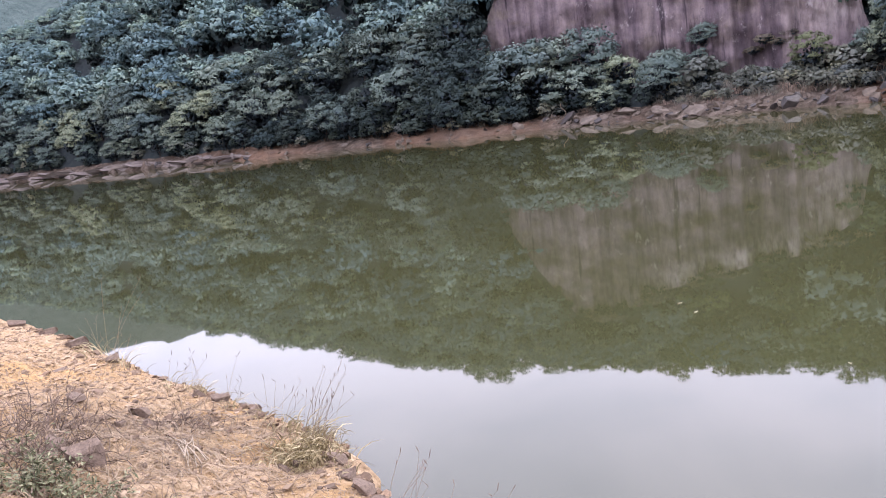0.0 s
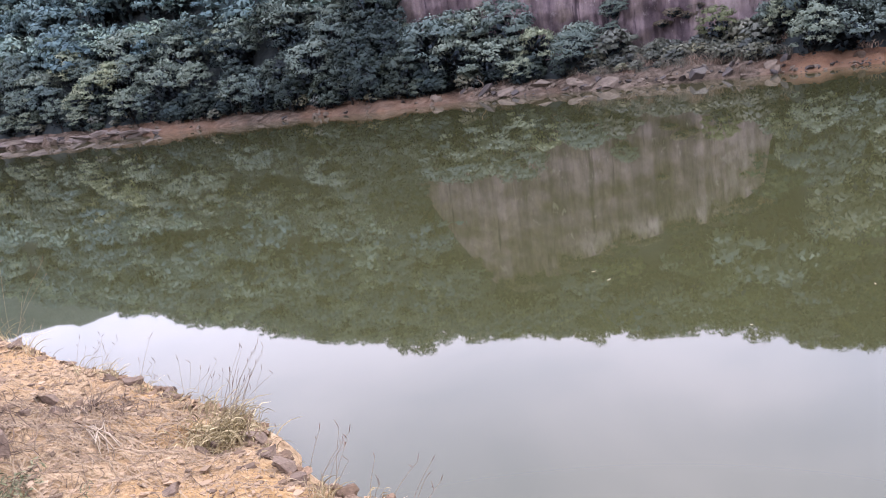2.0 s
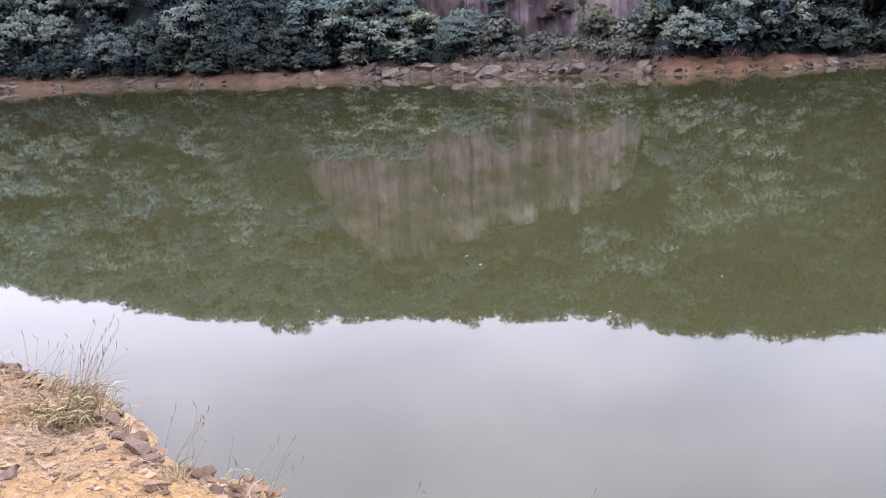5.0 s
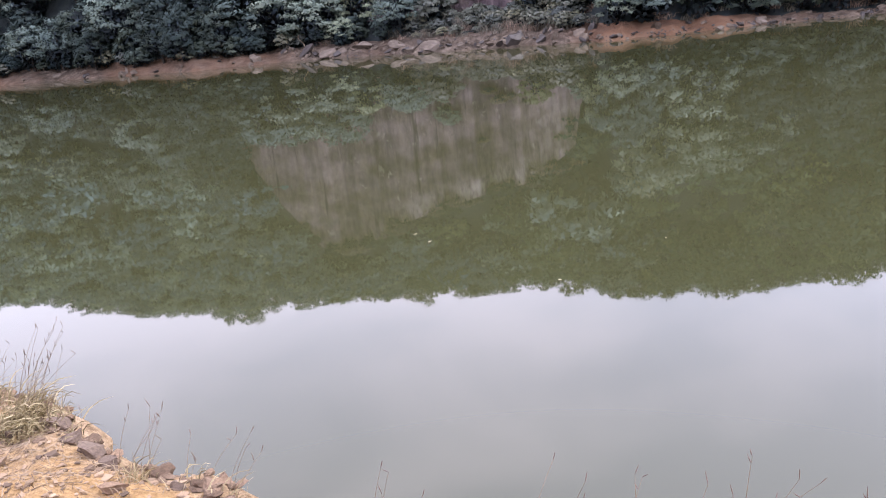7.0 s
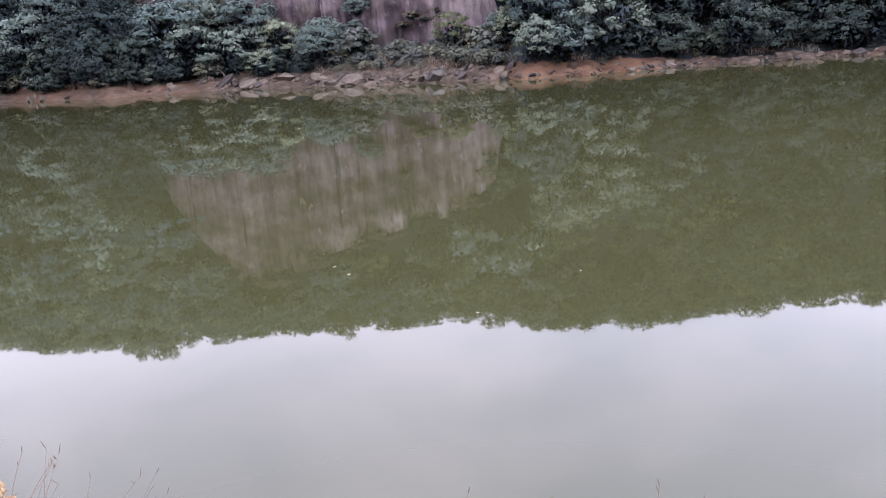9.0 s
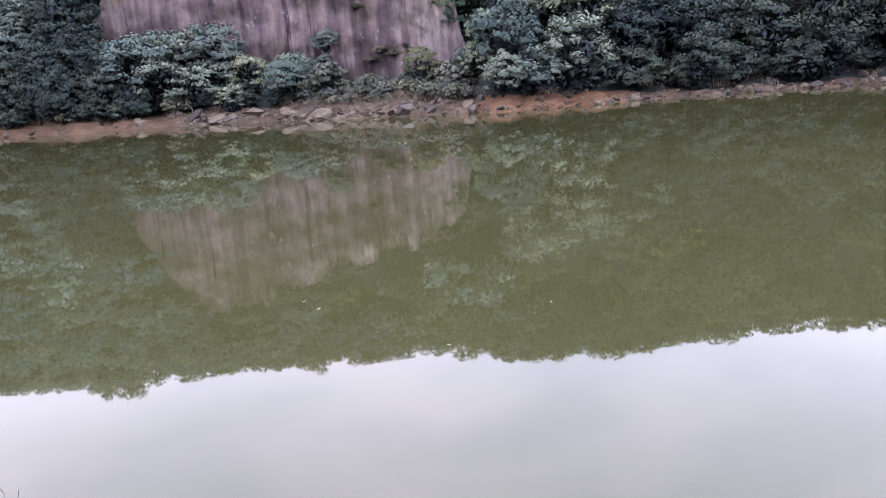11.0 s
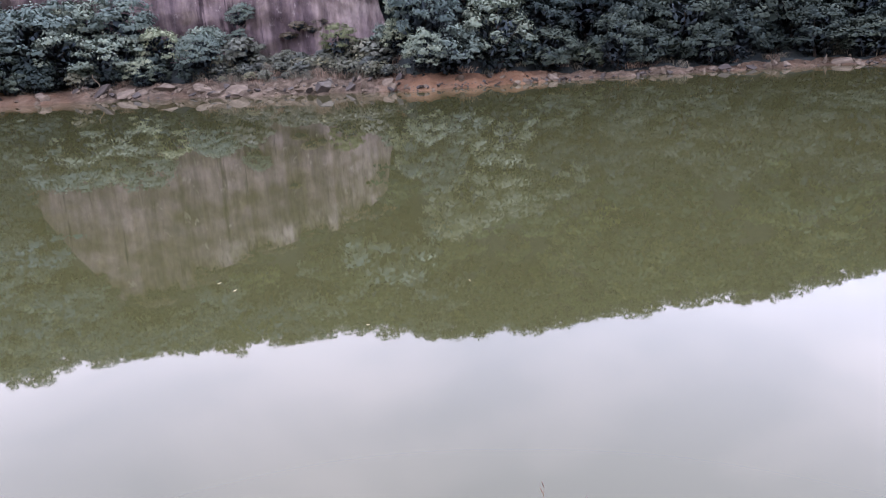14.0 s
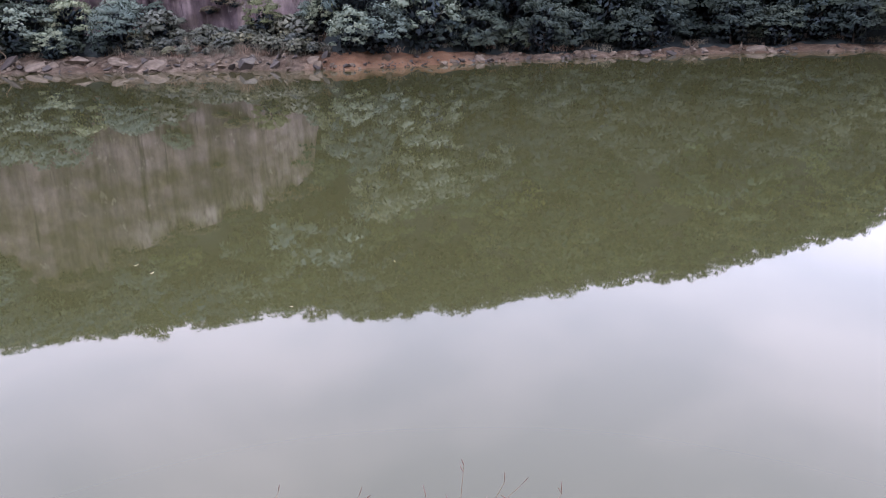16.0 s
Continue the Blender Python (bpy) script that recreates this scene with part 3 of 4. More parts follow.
spots = []
b = -33.0
while b < 74:
    step = math.degrees((3.3 if b > 0 else 3.9) / float(shore_d(b)))
    for row in range(4):
        bb = b + rnd.uniform(-0.4, 0.4) * step + (row % 2) * step / 2
        s = np.interp(bb, [-12, -6, 8, 13, 30, 32, 42, 46], [4.3, 3.9, 4.1, 5.0, 5.0, 3.9, 3.9, 3.2]) + row * 2.9 + rnd.uniform(-0.6, 0.6)
        if 17.7 < bb < (31.4 if row == 0 else 32.2) or (3.8 < bb < 30.5 and s > 12) or (13 < bb < 19 and row > 1):
            continue
        spots.append((bb, s, row))
    b += step
for n, (bb, s, row) in enumerate(spots):
    x, y, z = place(np.array(bb), shore_d(bb) + s)
    k = rnd.uniform(0.82, 1.2) * (0.80 if row == 0 else 1.0 if row == 1 else 1.08) * (0.85 if 29 < bb < 33 else 1.18 if bb > 33 else 1.0)
    if 3.8 < bb < 12.6:
        k *= 1.22
    elif 12.6 < bb < 14:
        k *= 0.62
    elif 14 <= bb < 19:
        k *= 0.85
    m = pose(x, y, z - (0.8 if bb > 31 else 0.15), rnd.uniform(-5, 5), rnd.uniform(-5, 5), rnd.uniform(0, 360)) @ Matrix.Diagonal((k, k, k * rnd.uniform(0.85, 1.15), 1))
    # the bearing decides how often a tree gets the lit leaf copy, odd i
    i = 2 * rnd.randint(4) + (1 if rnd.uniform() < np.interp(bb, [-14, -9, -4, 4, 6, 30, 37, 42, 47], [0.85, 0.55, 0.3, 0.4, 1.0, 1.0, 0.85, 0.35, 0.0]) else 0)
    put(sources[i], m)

# the wood that covers the rest of the slope
crests = [crown_leaves(330 + i, 2.0, 3.6, 380, 0.17, puffs=14, puff=(0.27, 0.44)) for i in range(5)]
lots = [crown_leaves(300 + i, 2.8, 5.2, 710, 0.205, puffs=24 + i, puff=(0.2, 0.36)) for i in range(7)]
full = [crown_leaves(360 + i, 2.9, 5.4, 640, 0.216, puffs=16 + i, puff=(0.24, 0.42)) for i in range(5)]
vs, nvs, inner, tones = [], [], [], []
b = -35.0
while b < 74:
    s0 = 15.0 if b < 29 else 12.5
    rd = float(ridge(b)[0])
    sd = float(shore_d(b))
    gap = 5.0 if b > 12 else 4.1
    s = s0
    while sd + s < rd + 3:
        bb = b + rnd.uniform(-0.5, 0.5) * math.degrees(gap / (sd + s))
        r = sd + s + rnd.uniform(-1.0, 1.0)
        skip = False
        if 3.6 < bb < 30.2:
            ctd = float(cliff_top(np.array(bb))[0])
            skip = r < ctd + 1.2
        if not skip:
            k = rnd.choice([0.75, 0.9, 1.05, 1.45], p=[0.25, 0.3, 0.25, 0.2]) * rnd.uniform(0.9, 1.1) * (1.1 if b < 0 else 1.0)
            if r > rd - 17:
                k = rnd.uniform(0.66, 0.84) + (0.3 if rnd.uniform() < 0.07 else 0)
            elif r > rd - 32:
                k = min(k, 1.05)
            a = rnd.uniform(0, 6.28)
            kind = crests if r > rd - 17 and b > -32 else full if b > 12 and r < rd - 20 else lots
            # the shaded leaf copy takes over towards the right
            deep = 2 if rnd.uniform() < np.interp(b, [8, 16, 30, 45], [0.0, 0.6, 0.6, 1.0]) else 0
            pick = rnd.randint(len(kind))
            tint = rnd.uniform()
            for twin in range(2 if kind is crests else 1):
                v, f, nv, outer = kind[(pick + twin) % len(kind)]
                a += 2 * twin
                ca, sa = math.cos(a), math.sin(a)
                w = np.stack([v[:, 0] * ca - v[:, 1] * sa, v[:, 0] * sa + v[:, 1] * ca, v[:, 2] * rnd.uniform(0.9, 1.1)], -1) * k
                vs.append((w + place(np.array(bb + twin * math.degrees(gap * 0.5 / r)), np.array(r)) - [0, 0, 0.2], f))
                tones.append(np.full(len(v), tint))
                nvs.append(np.stack([nv[:, 0] * ca - nv[:, 1] * sa, nv[:, 0] * sa + nv[:, 1] * ca, nv[:, 2]], -1))
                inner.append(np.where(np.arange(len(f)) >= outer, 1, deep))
        s += gap if sd + s < rd - 19 else 3.2
    b += math.degrees(gap / (sd + 50))
print("hill trees", len(vs))
allv, allf = joined(vs)
wood_mesh = np_mesh("woodland", allv, allf, [LEAF_HILL_HAZY, INNER_FAR_SHADE, LEAF_HILL_SHADED], True, np.concatenate(inner), np.concatenate(nvs))
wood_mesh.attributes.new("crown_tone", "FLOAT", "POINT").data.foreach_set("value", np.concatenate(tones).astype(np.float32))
woods = tagged(new("woodland", wood_mesh),
               "dense subtropical woodland of rounded green crowns on the hill", "woodland", kind="stuff")

# ---- shrubs of the far shore ----


def far_spot(b, s, z=None):
    return place(np.array(float(b)), shore_d(b) + s, z)


def stand(b, s, k, z=None, lift=-0.12, turn=None):
    x, y, zz = far_spot(b, s, z)
    return pose(x, y, zz + lift, 0, 0, rnd.uniform(0, 360) if turn is None else turn) @ Matrix.Diagonal((k, k, k, 1))


SHRUB_G = make_tree(150, 0.95, 1.5, 420, "low leafy green shrub at the foot of the wood", 0.13, None, "shrub")
SHRUB_P = make_tree(151, 0.9, 1.3, 380, "low grey-green scrub shrub on stony ground", 0.12, LEAF_GREY, "shrub")
SHRUB_Y = make_tree(152, 1.35, 3.1, 2200, "feathery yellow-green bush below the rock slab", 0.075, LEAF_YELLOW, "shrub")
BROWN = leaf_material("brown_scrub", (0.055, 0.048, 0.036), (0.090, 0.078, 0.056), (0.140, 0.122, 0.088))
SHRUB_B = make_tree(153, 1.7, 1.5, 700, "brownish scrub rooted in a crack of the rock", 0.12, BROWN, "shrub")
SHRUB_Y.matrix_basis = stand(26.7, 7.2, 1.15)
bushes = np.concatenate([rnd.uniform(-31, 6, 95), rnd.uniform(6, 72, 60)])
for n, bb in enumerate(bushes):
    if 19 < bb < 30 or (bb > 31 and n % 3 == 0):
        continue
    put(SHRUB_G if n % 5 else SHRUB_P, stand(bb, rnd.uniform(3.9, 5.4), rnd.uniform(0.8, 1.5)))
for n in range(62):
    bb = rnd.uniform(-31, 14)
    put(SHRUB_G, stand(bb, rnd.uniform(5.2, 8.0), rnd.uniform(1.2, 1.9)))
for n in range(80):
    bb = rnd.uniform(18.2, 30.4)
    put(SHRUB_P, stand(bb, rnd.uniform(3.6, 9.5), rnd.uniform(0.45, 1.1)))
for bb, sh, k in ((28.0, 8.6, 1.4), (28.8, 8.0, 1.6), (29.6, 7.0, 1.6), (29.2, 6.2, 1.2), (18.2, 6.5, 1.3)):
    put(SHRUB_P, stand(bb, sh, k))
for bb, sh, k in ((30.2, 7.6, 0.5), (30.9, 6.4, 0.52), (31.4, 8.6, 0.66), (29.9, 9.2, 0.42)):
    copy_thing(sources[5], Matrix()).matrix_basis = stand(bb, sh, k)
used.update((SHRUB_Y,))
tagged(put(SHRUB_P, stand(19.7, 7.4, 2.2)), "large rounded grey-green bush beside the rock slab")
for bb, zz, k in ((23.2, 4.6, 0.5), (24.0, 5.3, 0.6), (24.9, 5.0, 0.5), (25.5, 5.6, 0.45), (22.4, 9.5, 0.4)):
    tdv, tzv, fo = cliff_top(np.array(bb))
    rr = fo + (tdv - fo) * (zz - 1.5) / (tzv - 1.5) + 0.1
    p = place(np.array(bb), rr, zz)
    put(SHRUB_B, pose(p[0], p[1], p[2] - 0.6, 0, 0, rnd.uniform(0, 360)) @ Matrix.Diagonal((k, k, k, 1)))
for bb, zz, k in ((20.1, 5.9, 0.5), (19.8, 4.5, 0.36)):
    tdv, tzv, fo = cliff_top(np.array(bb))
    p = place(np.array(bb), fo + (tdv - fo) * (zz - 1.5) / (tzv - 1.5) - 0.4, zz)
    copy_thing(sources[3], Matrix()).matrix_basis = pose(p[0], p[1], p[2] - 1.0, 0, 0, rnd.uniform(0, 360)) @ Matrix.Diagonal((k, k, k, 1))

for n in range(34):
    bb = rnd.uniform(4.6, 30.0)
    tdv, tzv, fo = cliff_top(np.array(bb))
    p = place(np.array(bb), tdv + rnd.uniform(-0.2, 0.9), tzv)
    k = rnd.uniform(0.8, 1.7)
    put(SHRUB_G if n % 4 else SHRUB_B, pose(p[0], p[1], p[2] - 0.75 * k, 0, 0, rnd.uniform(0, 360)) @ Matrix.Diagonal((k, k, k, 1)))

# ---- rocks ----


def rock_mesh(name, seed, mat, cuts=11, big=False):
    """A broken stone: a ball cut by random planes, a little uneven."""
    r = np.random.RandomState(seed)
    v, f = (BIG_BALL if big else BALL)
    v = v.copy()
    for _ in range(cuts):
        n = r.normal(size=3)
        n /= np.linalg.norm(n)
        d = v @ n
        v -= np.maximum(d - r.uniform(0.28, 0.6), 0)[:, None] * n
    v *= 1 + 0.03 * np.sin(v[:, [1, 2, 0]] * 7 + seed)
    ext = v.max(0) - v.min(0)
    v = (v - (v.max(0) + v.min(0)) / 2) / ext
    return np_mesh(name, v, f, [mat], False)


BOULDERS = [rock_mesh("boulder", 400 + i, GRANITE, 18, True) for i in range(6)]
DARKS = [rock_mesh("boulder", 420 + i, DARK_ROCK, 9, True) for i in range(3)]
SLABS = [rock_mesh("boulder", 460 + i, SLAB, 15, True) for i in range(5)]
for n in range(44):
    bb = -31.5 + n * 0.43 + rnd.uniform(-0.25, 0.25)
    x, y, z = far_spot(bb, rnd.uniform(0.2, 2.4))
    far = float(shore_d(bb)) / 140
    w, h = rnd.choice([2.2, 3.4, 5.2]) * rnd.uniform(0.8, 1.2) * far, rnd.uniform(0.5, 1.15) * far
    ob = new("boulder", SLABS[n % 5])
    ob.matrix_basis = pose(x, y, max(z, 0) + h * 0.06, rnd.uniform(-4, 12), rnd.choice([-7, -3, 2, 5, 8]), -bb + rnd.uniform(-12, 12)) @ Matrix.Diagonal((w, w * 0.45, h, 1))
    tagged(ob, "pale tilted granite slab bedded in the far shore", "boulder", "slabs along the far shore")
# bearing, distance up the shore, width, height, depth, tilt
PALE = [(19.4, 0.5, 2.9, 1.05, 1.9, 4), (16.9, 1.6, 2.2, 0.7, 1.6, 8), (17.9, 0.6, 1.7, 0.55, 1.2, -24), (12.0, 0.7, 2.5, 0.95, 1.7, 0), (14.4, 2.4, 2.8, 0.75, 2.4, 3),
        (6.6, 2.4, 1.1, 0.55, 0.9, 0), (21.5, 1.0, 0.9, 0.4, 0.8, 6), (42.0, 0.6, 1.1, 0.5, 0.9, 12), (56.9, 0.8, 1.1, 0.6, 0.9, 15), (61.0, 0.7, 2.2, 0.62, 1.4, 2)]
MORE = [(59.9, 1.5, 0.4, 0.8, 0.35, 5), (-27.7, 1.6, 5.5, 0.9, 3.0, 4), (-25.0, 1.8, 4.6, 0.9, 2.5, -4), (-21.5, 1.5, 7.0, 0.8, 3.0, 2), (-17.5, 1.4, 5.2, 0.7, 2.4, 2),
        (-6.1, 1.0, 1.3, 0.7, 1.0, 14), (-1.9, 0.8, 0.5, 0.95, 0.5, 6), (12.9, 1.5, 1.5, 0.6, 1.2, -10), (53.0, 0.7, 0.9, 0.4, 0.8, 4), (57.6, 0.7, 0.8, 0.45, 0.7, 0)]
DARKER = [(10.3, 2.2, 2.6, 0.8, 1.3, -20), (12.5, 0.5, 1.0, 0.7, 0.9, 10), (25.3, 0.7, 1.6, 1.1, 1.0, 8), (27.1, 0.5, 1.5, 0.65, 0.9, 0), (53.7, 0.8, 1.4, 0.65, 1.0, 12),
          (-19.3, 0.7, 1.4, 1.2, 1.0, 20), (-29.2, 0.8, 2.0, 1.6, 1.5, 30), (23.0, 0.9, 0.7, 0.35, 0.6, 5), (-4.4, 0.6, 1.0, 0.5, 0.8, 0), (16.2, 0.5, 1.0, 0.4, 0.8, 12)]
for n, (bb, s, w, h, d, tilt) in enumerate(PALE + MORE + DARKER):
    dark = n >= 20
    x, y, z = far_spot(bb, s)
    ob = new("boulder", (DARKS if dark else BOULDERS)[n % (3 if dark else 6)])
    ob.matrix_basis = pose(x, y, max(z, 0) + h * 0.10, 0, tilt, -bb + rnd.uniform(-12, 12)) @ Matrix.Diagonal((w * 0.72, d * 0.75, h * 1.1, 1))
    tagged(ob, "dark split boulder standing at the far waterline" if dark else "pale weathered granite boulder resting on the far shore", "boulder", "boulders along the far shore")
SMALL = [rock_mesh("shore_stone", 440 + i, ROCK if i % 3 else DARK_ROCK, 9) for i in range(6)]
for n in range(400):
    zone = 0 if n < 130 else 1 if n < 220 else 2 if n < 280 else 3
    bb = rnd.uniform(*((-30, 70), (40, 70), (30, 43), (8.5, 31))[zone])
    s = (abs(rnd.normal(0.2, 1.4)), rnd.uniform(0.05, 1.0), rnd.uniform(0.05, 1.0), rnd.uniform(0.05, 3.0))[zone]
    if s > 4.2:
        continue
    k = rnd.choice([0.25, 0.35, 0.5, 0.75], p=[0.35, 0.35, 0.2, 0.1]) * (1.0, 0.62, 0.42, 0.85)[zone] * (1.7 if bb < 0 else 1.0)
    x, y, z = far_spot(bb, s)
    dark = n % 3 < 2 if zone in (1, 2) else n % 3 == 0
    ob = new("shore_stone", SMALL[(0, 3)[n % 2] if dark else (1, 2, 4, 5)[n % 4]])
    ob.matrix_basis = pose(x, y, max(z, -0.02) + 0.10 * k, rnd.uniform(-15, 15), rnd.uniform(-15, 15), rnd.uniform(0, 360)) @ Matrix.Diagonal((k * rnd.uniform(0.8, 1.4), k, k * rnd.uniform(0.6, 1.1), 1))
    tagged(ob, "small dark wet stone lying on the bare far shore" if dark else "small broken stone lying on the bare far shore", "stone", "stones along the far shore")

# ---- near bank ----


def ribbon(path, widths, side=None):
    """A flat blade along a path: verts and quads."""
    path = np.asarray(path, float)
    d = np.gradient(path, axis=0)
    a = np.cross(d, [0, 0, 1.0] if side is None else side)
    a /= np.linalg.norm(a, axis=1)[:, None] + 1e-9
    w = np.asarray(widths)[:, None]
    v = np.stack([path - a * w, path + a * w], 1).reshape(-1, 3)
    i = np.arange(len(path) - 1) * 2
    return v, np.stack([i, i + 1, i + 3, i + 2], -1)


def on_bank(x, y):
    return np.array([x, y, float(bank_z(x, y))])


def blade(r, root, h, lean, a, w, sag=1.0, n=5):
    t = np.linspace(0, 1, n)
    out = lean * t**1.8
    z = h * (t - 0.35 * sag * t**3)
    return ribbon(np.stack([root[0] + np.cos(a) * out, root[1] + np.sin(a) * out, root[2] + z], -1), w * (1 - t) ** 0.6 + 0.0006, [-np.sin(a) * 0.3 + r.normal() * 0.7, np.cos(a) * 0.3 + r.normal() * 0.7, 0.2])


def stalk(r, root, h, a, lean, seed_len, head=True):
    """A thin stalk and, at its top, a narrow seed head with some side spikelets."""
    t = np.linspace(0, 1, 6)
    path = np.stack([root[0] + np.cos(a) * lean * t**1.6, root[1] + np.sin(a) * lean * t**1.6, root[2] + h * t], -1)
    stem = tube(path, np.linspace(0.0026, 0.0012, 6), 3)
    heads = []
    if head:
        for k in range(r.randint(1, 3)):
            p0 = path[-1] - (path[-1] - path[-2]) * r.uniform(0, 1.0) * (k > 0)
            b = r.uniform(0, 6.28)
            up = r.uniform(0.5, 1.0)
            p1 = p0 + np.array([np.cos(b) * (1.1 - up), np.sin(b) * (1.1 - up), up]) * seed_len * r.uniform(0.5, 1.0)
            heads.append(tube([p0, (p0 + p1) / 2, p1], [0.0015, 0.0036, 0.001], 4))
    return stem, heads


def grass_tuft(x, y, seed, blades, h, spread, stalks, stalk_h, label, name="grass_tuft", lean_to=None, mat=None):
    r = np.random.RandomState(seed)
    e = new(name)
    base = on_bank(x, y)
    e.location = base
    tagged(e, label, "grass", "grass tufts on the bank edge")
    if blades:
        ps = []
        for _ in range(blades):
            dx, dy = r.normal(scale=spread, size=2)
            root = on_bank(x + dx, y + dy) - base - [0, 0, 0.02]
            a = r.uniform(0, 6.28) if lean_to is None else r.normal(lean_to, 0.9)
            hh = h * r.uniform(0.5, 1.2)
            ps.append(blade(r, root, hh, hh * r.uniform(0.3, 1.0), a, r.uniform(0.003, 0.008), r.uniform(0.8, 2.2)))
        v, f = joined(ps)
        part("foliage", np_mesh("foliage", v, f, [mat or GRASS]), e)
    for _ in range(stalks):
        dx, dy = r.normal(scale=spread * 0.8, size=2)
        root = on_bank(x + dx, y + dy) - base - [0, 0, 0.02]
        stem, heads = stalk(r, root, stalk_h * r.uniform(0.55, 1.1), r.uniform(0, 6.28) if lean_to is None else r.normal(lean_to - 0.5, 0.7), stalk_h * r.uniform(0.1, 0.65), 0.09)
        st = part("stalk", np_mesh("stalk", *stem, [STALK], True), e)
        for v, f in heads:
            part("seed_head", np_mesh("seed_head", v, f, [SEED], True), st, "brown narrow seed head")
    return e


OUT = math.radians(40)
grass_tuft(-1.48, 6.48, 1, 620, 0.23, 0.16, 0, 0.6, "spreading clump of yellow-green grass on the bank edge", lean_to=-1.2)
grass_tuft(-1.45, 6.85, 2, 110, 0.32, 0.13, 22, 0.66, "tall dry grass clump with nodding seed heads", lean_to=OUT)
for n, (x, y, bl, h, sp, st, sh) in enumerate([
        (-5.35, 11.25, 24, 0.35, 0.10, 5, 0.55), (-4.57, 10.12, 20, 0.34, 0.10, 4, 0.5), (-4.85, 10.5, 8, 0.4, 0.06, 4, 1.2), (-3.31, 8.82, 34, 0.25, 0.14, 6, 0.42),
        (-3.05, 8.6, 22, 0.25, 0.10, 3, 0.45), (-2.55, 8.0, 14, 0.3, 0.06, 4, 0.55), (-2.1, 7.5, 14, 0.24, 0.08, 4, 0.5), (-1.8, 7.15, 30, 0.28, 0.10, 6, 0.55),
        (-1.0, 6.1, 26, 0.22, 0.12, 3, 0.4)]):
    grass_tuft(x, y, 20 + n, bl, h, sp, st, sh, "sparse dry grass tuft on the bank crest", lean_to=OUT if n % 2 else None)
for n, (x, y, st, sh, bl) in enumerate([(-0.55, 5.1, 7, 0.48, 34), (-0.2, 4.95, 3, 0.42, 10), (0.02, 4.78, 3, 0.42, 8), (0.92, 4.0, 4, 0.36, 8), (1.75, 3.42, 3, 0.54, 0),
                                     (2.12, 3.12, 3, 0.42, 0), (2.36, 2.86, 3, 0.58, 4), (2.6, 2.66, 4, 0.62, 4), (2.76, 2.5, 3, 0.55, 3)]):
    grass_tuft(x, y, 60 + n, bl, 0.22, 0.07, st, sh, "thin dry grass sprig rising from the bank edge", name="grass_sprig", lean_to=OUT)

# stones and slabs of the bank
BANK_STONES = [rock_mesh("bank_stone", 500 + i, STONE, 12) for i in range(8)]
LARGE = [rock_mesh("bank_rock", 520 + i, GREY_ROCK, 16, True) for i in range(5)]
# x, y, width, depth, height, turn
ROCKS = [(-2.98, 5.66, 0.25, 0.22, 0.34, 50), (-3.40, 6.0, 0.36, 0.24, 0.20, 80), (-5.47, 10.15, 0.50, 0.34, 0.12, -25), (-3.35, 7.58, 0.30, 0.24, 0.19, 10), (-3.10, 7.16, 0.28, 0.22, 0.14, 35),
         (-3.28, 6.95, 0.16, 0.12, 0.10, 80), (-5.97, 11.8, 0.55, 0.34, 0.24, -30), (-4.84, 10.42, 0.50, 0.30, 0.18, -40), (-4.01, 7.66, 0.32, 0.24, 0.10, -50), (-3.05, 8.55, 0.32, 0.22, 0.14, 0),
         (-2.72, 8.26, 0.30, 0.2, 0.16, 30), (-2.25, 7.74, 0.30, 0.2, 0.16, 10), (-1.05, 5.95, 0.34, 0.22, 0.17, -55), (-0.90, 5.68, 0.32, 0.20, 0.16, -40), (-1.63, 6.18, 0.17, 0.14, 0.12, 15),
         (-1.53, 6.32, 0.14, 0.1, 0.15, 60), (-1.61, 5.14, 0.24, 0.17, 0.10, 20), (-0.76, 5.48, 0.26, 0.18, 0.13, -60), (-1.18, 6.28, 0.28, 0.2, 0.16, -30), (-0.3, 4.95, 0.22, 0.15, 0.09, -20),
         (-8.0, 13.9, 0.5, 0.32, 0.26, 10), (-6.9, 12.8, 0.4, 0.3, 0.16, -20)]
for n, (x, y, w, d, h, turn) in enumerate(ROCKS):
    size = 1.0 if n < 2 else 0.7
    ob = new("bank_rock", LARGE[n % 5])
    ob.matrix_basis = pose(x, y, float(bank_z(x, y)) + h * 0.12, rnd.uniform(-16, 16), rnd.uniform(-16, 16), turn) @ Matrix.Diagonal((w * size, d * size, h * 1.2 * size, 1))
    tagged(ob, "angular grey-brown rock half bedded in the bank", "rock", "rocks on the near bank")
pick = np.random.RandomState(8)
count = 0
while count < 299:
    if count < 190:
        i = pick.randint(5, 23)
        t = pick.uniform()
        x, y = CREST[i] * (1 - t) + CREST[i + 1] * t
        out = pick.normal(0.02, 0.10)
        x, y = x + 0.77 * out, y + 0.64 * out
        k = pick.choice([0.05, 0.075, 0.105, 0.15], p=[0.3, 0.35, 0.25, 0.1])
    else:
        x, y = pick.uniform(-7, 0.2), pick.uniform(4.4, 12)
        k = pick.choice([0.055, 0.08, 0.115, 0.16], p=[0.35, 0.35, 0.2, 0.1])
    d = float(crest_d(x, y))
    if d < -0.22 or d > 3.4:
        continue
    ob = new("bank_stone", BANK_STONES[count % 8])
    ob.matrix_basis = pose(x, y, float(bank_z(x, y)) + 0.12 * k, pick.uniform(-25, 25), pick.uniform(-25, 25), pick.uniform(0, 360)) @ Matrix.Diagonal((k * pick.uniform(1.0, 1.7), k * pick.uniform(0.8, 1.2), k * pick.uniform(0.4, 0.8), 1))
    tagged(ob, "small ochre-brown stone lying loose on the bank", "stone", "stones on the near bank")
    count += 1

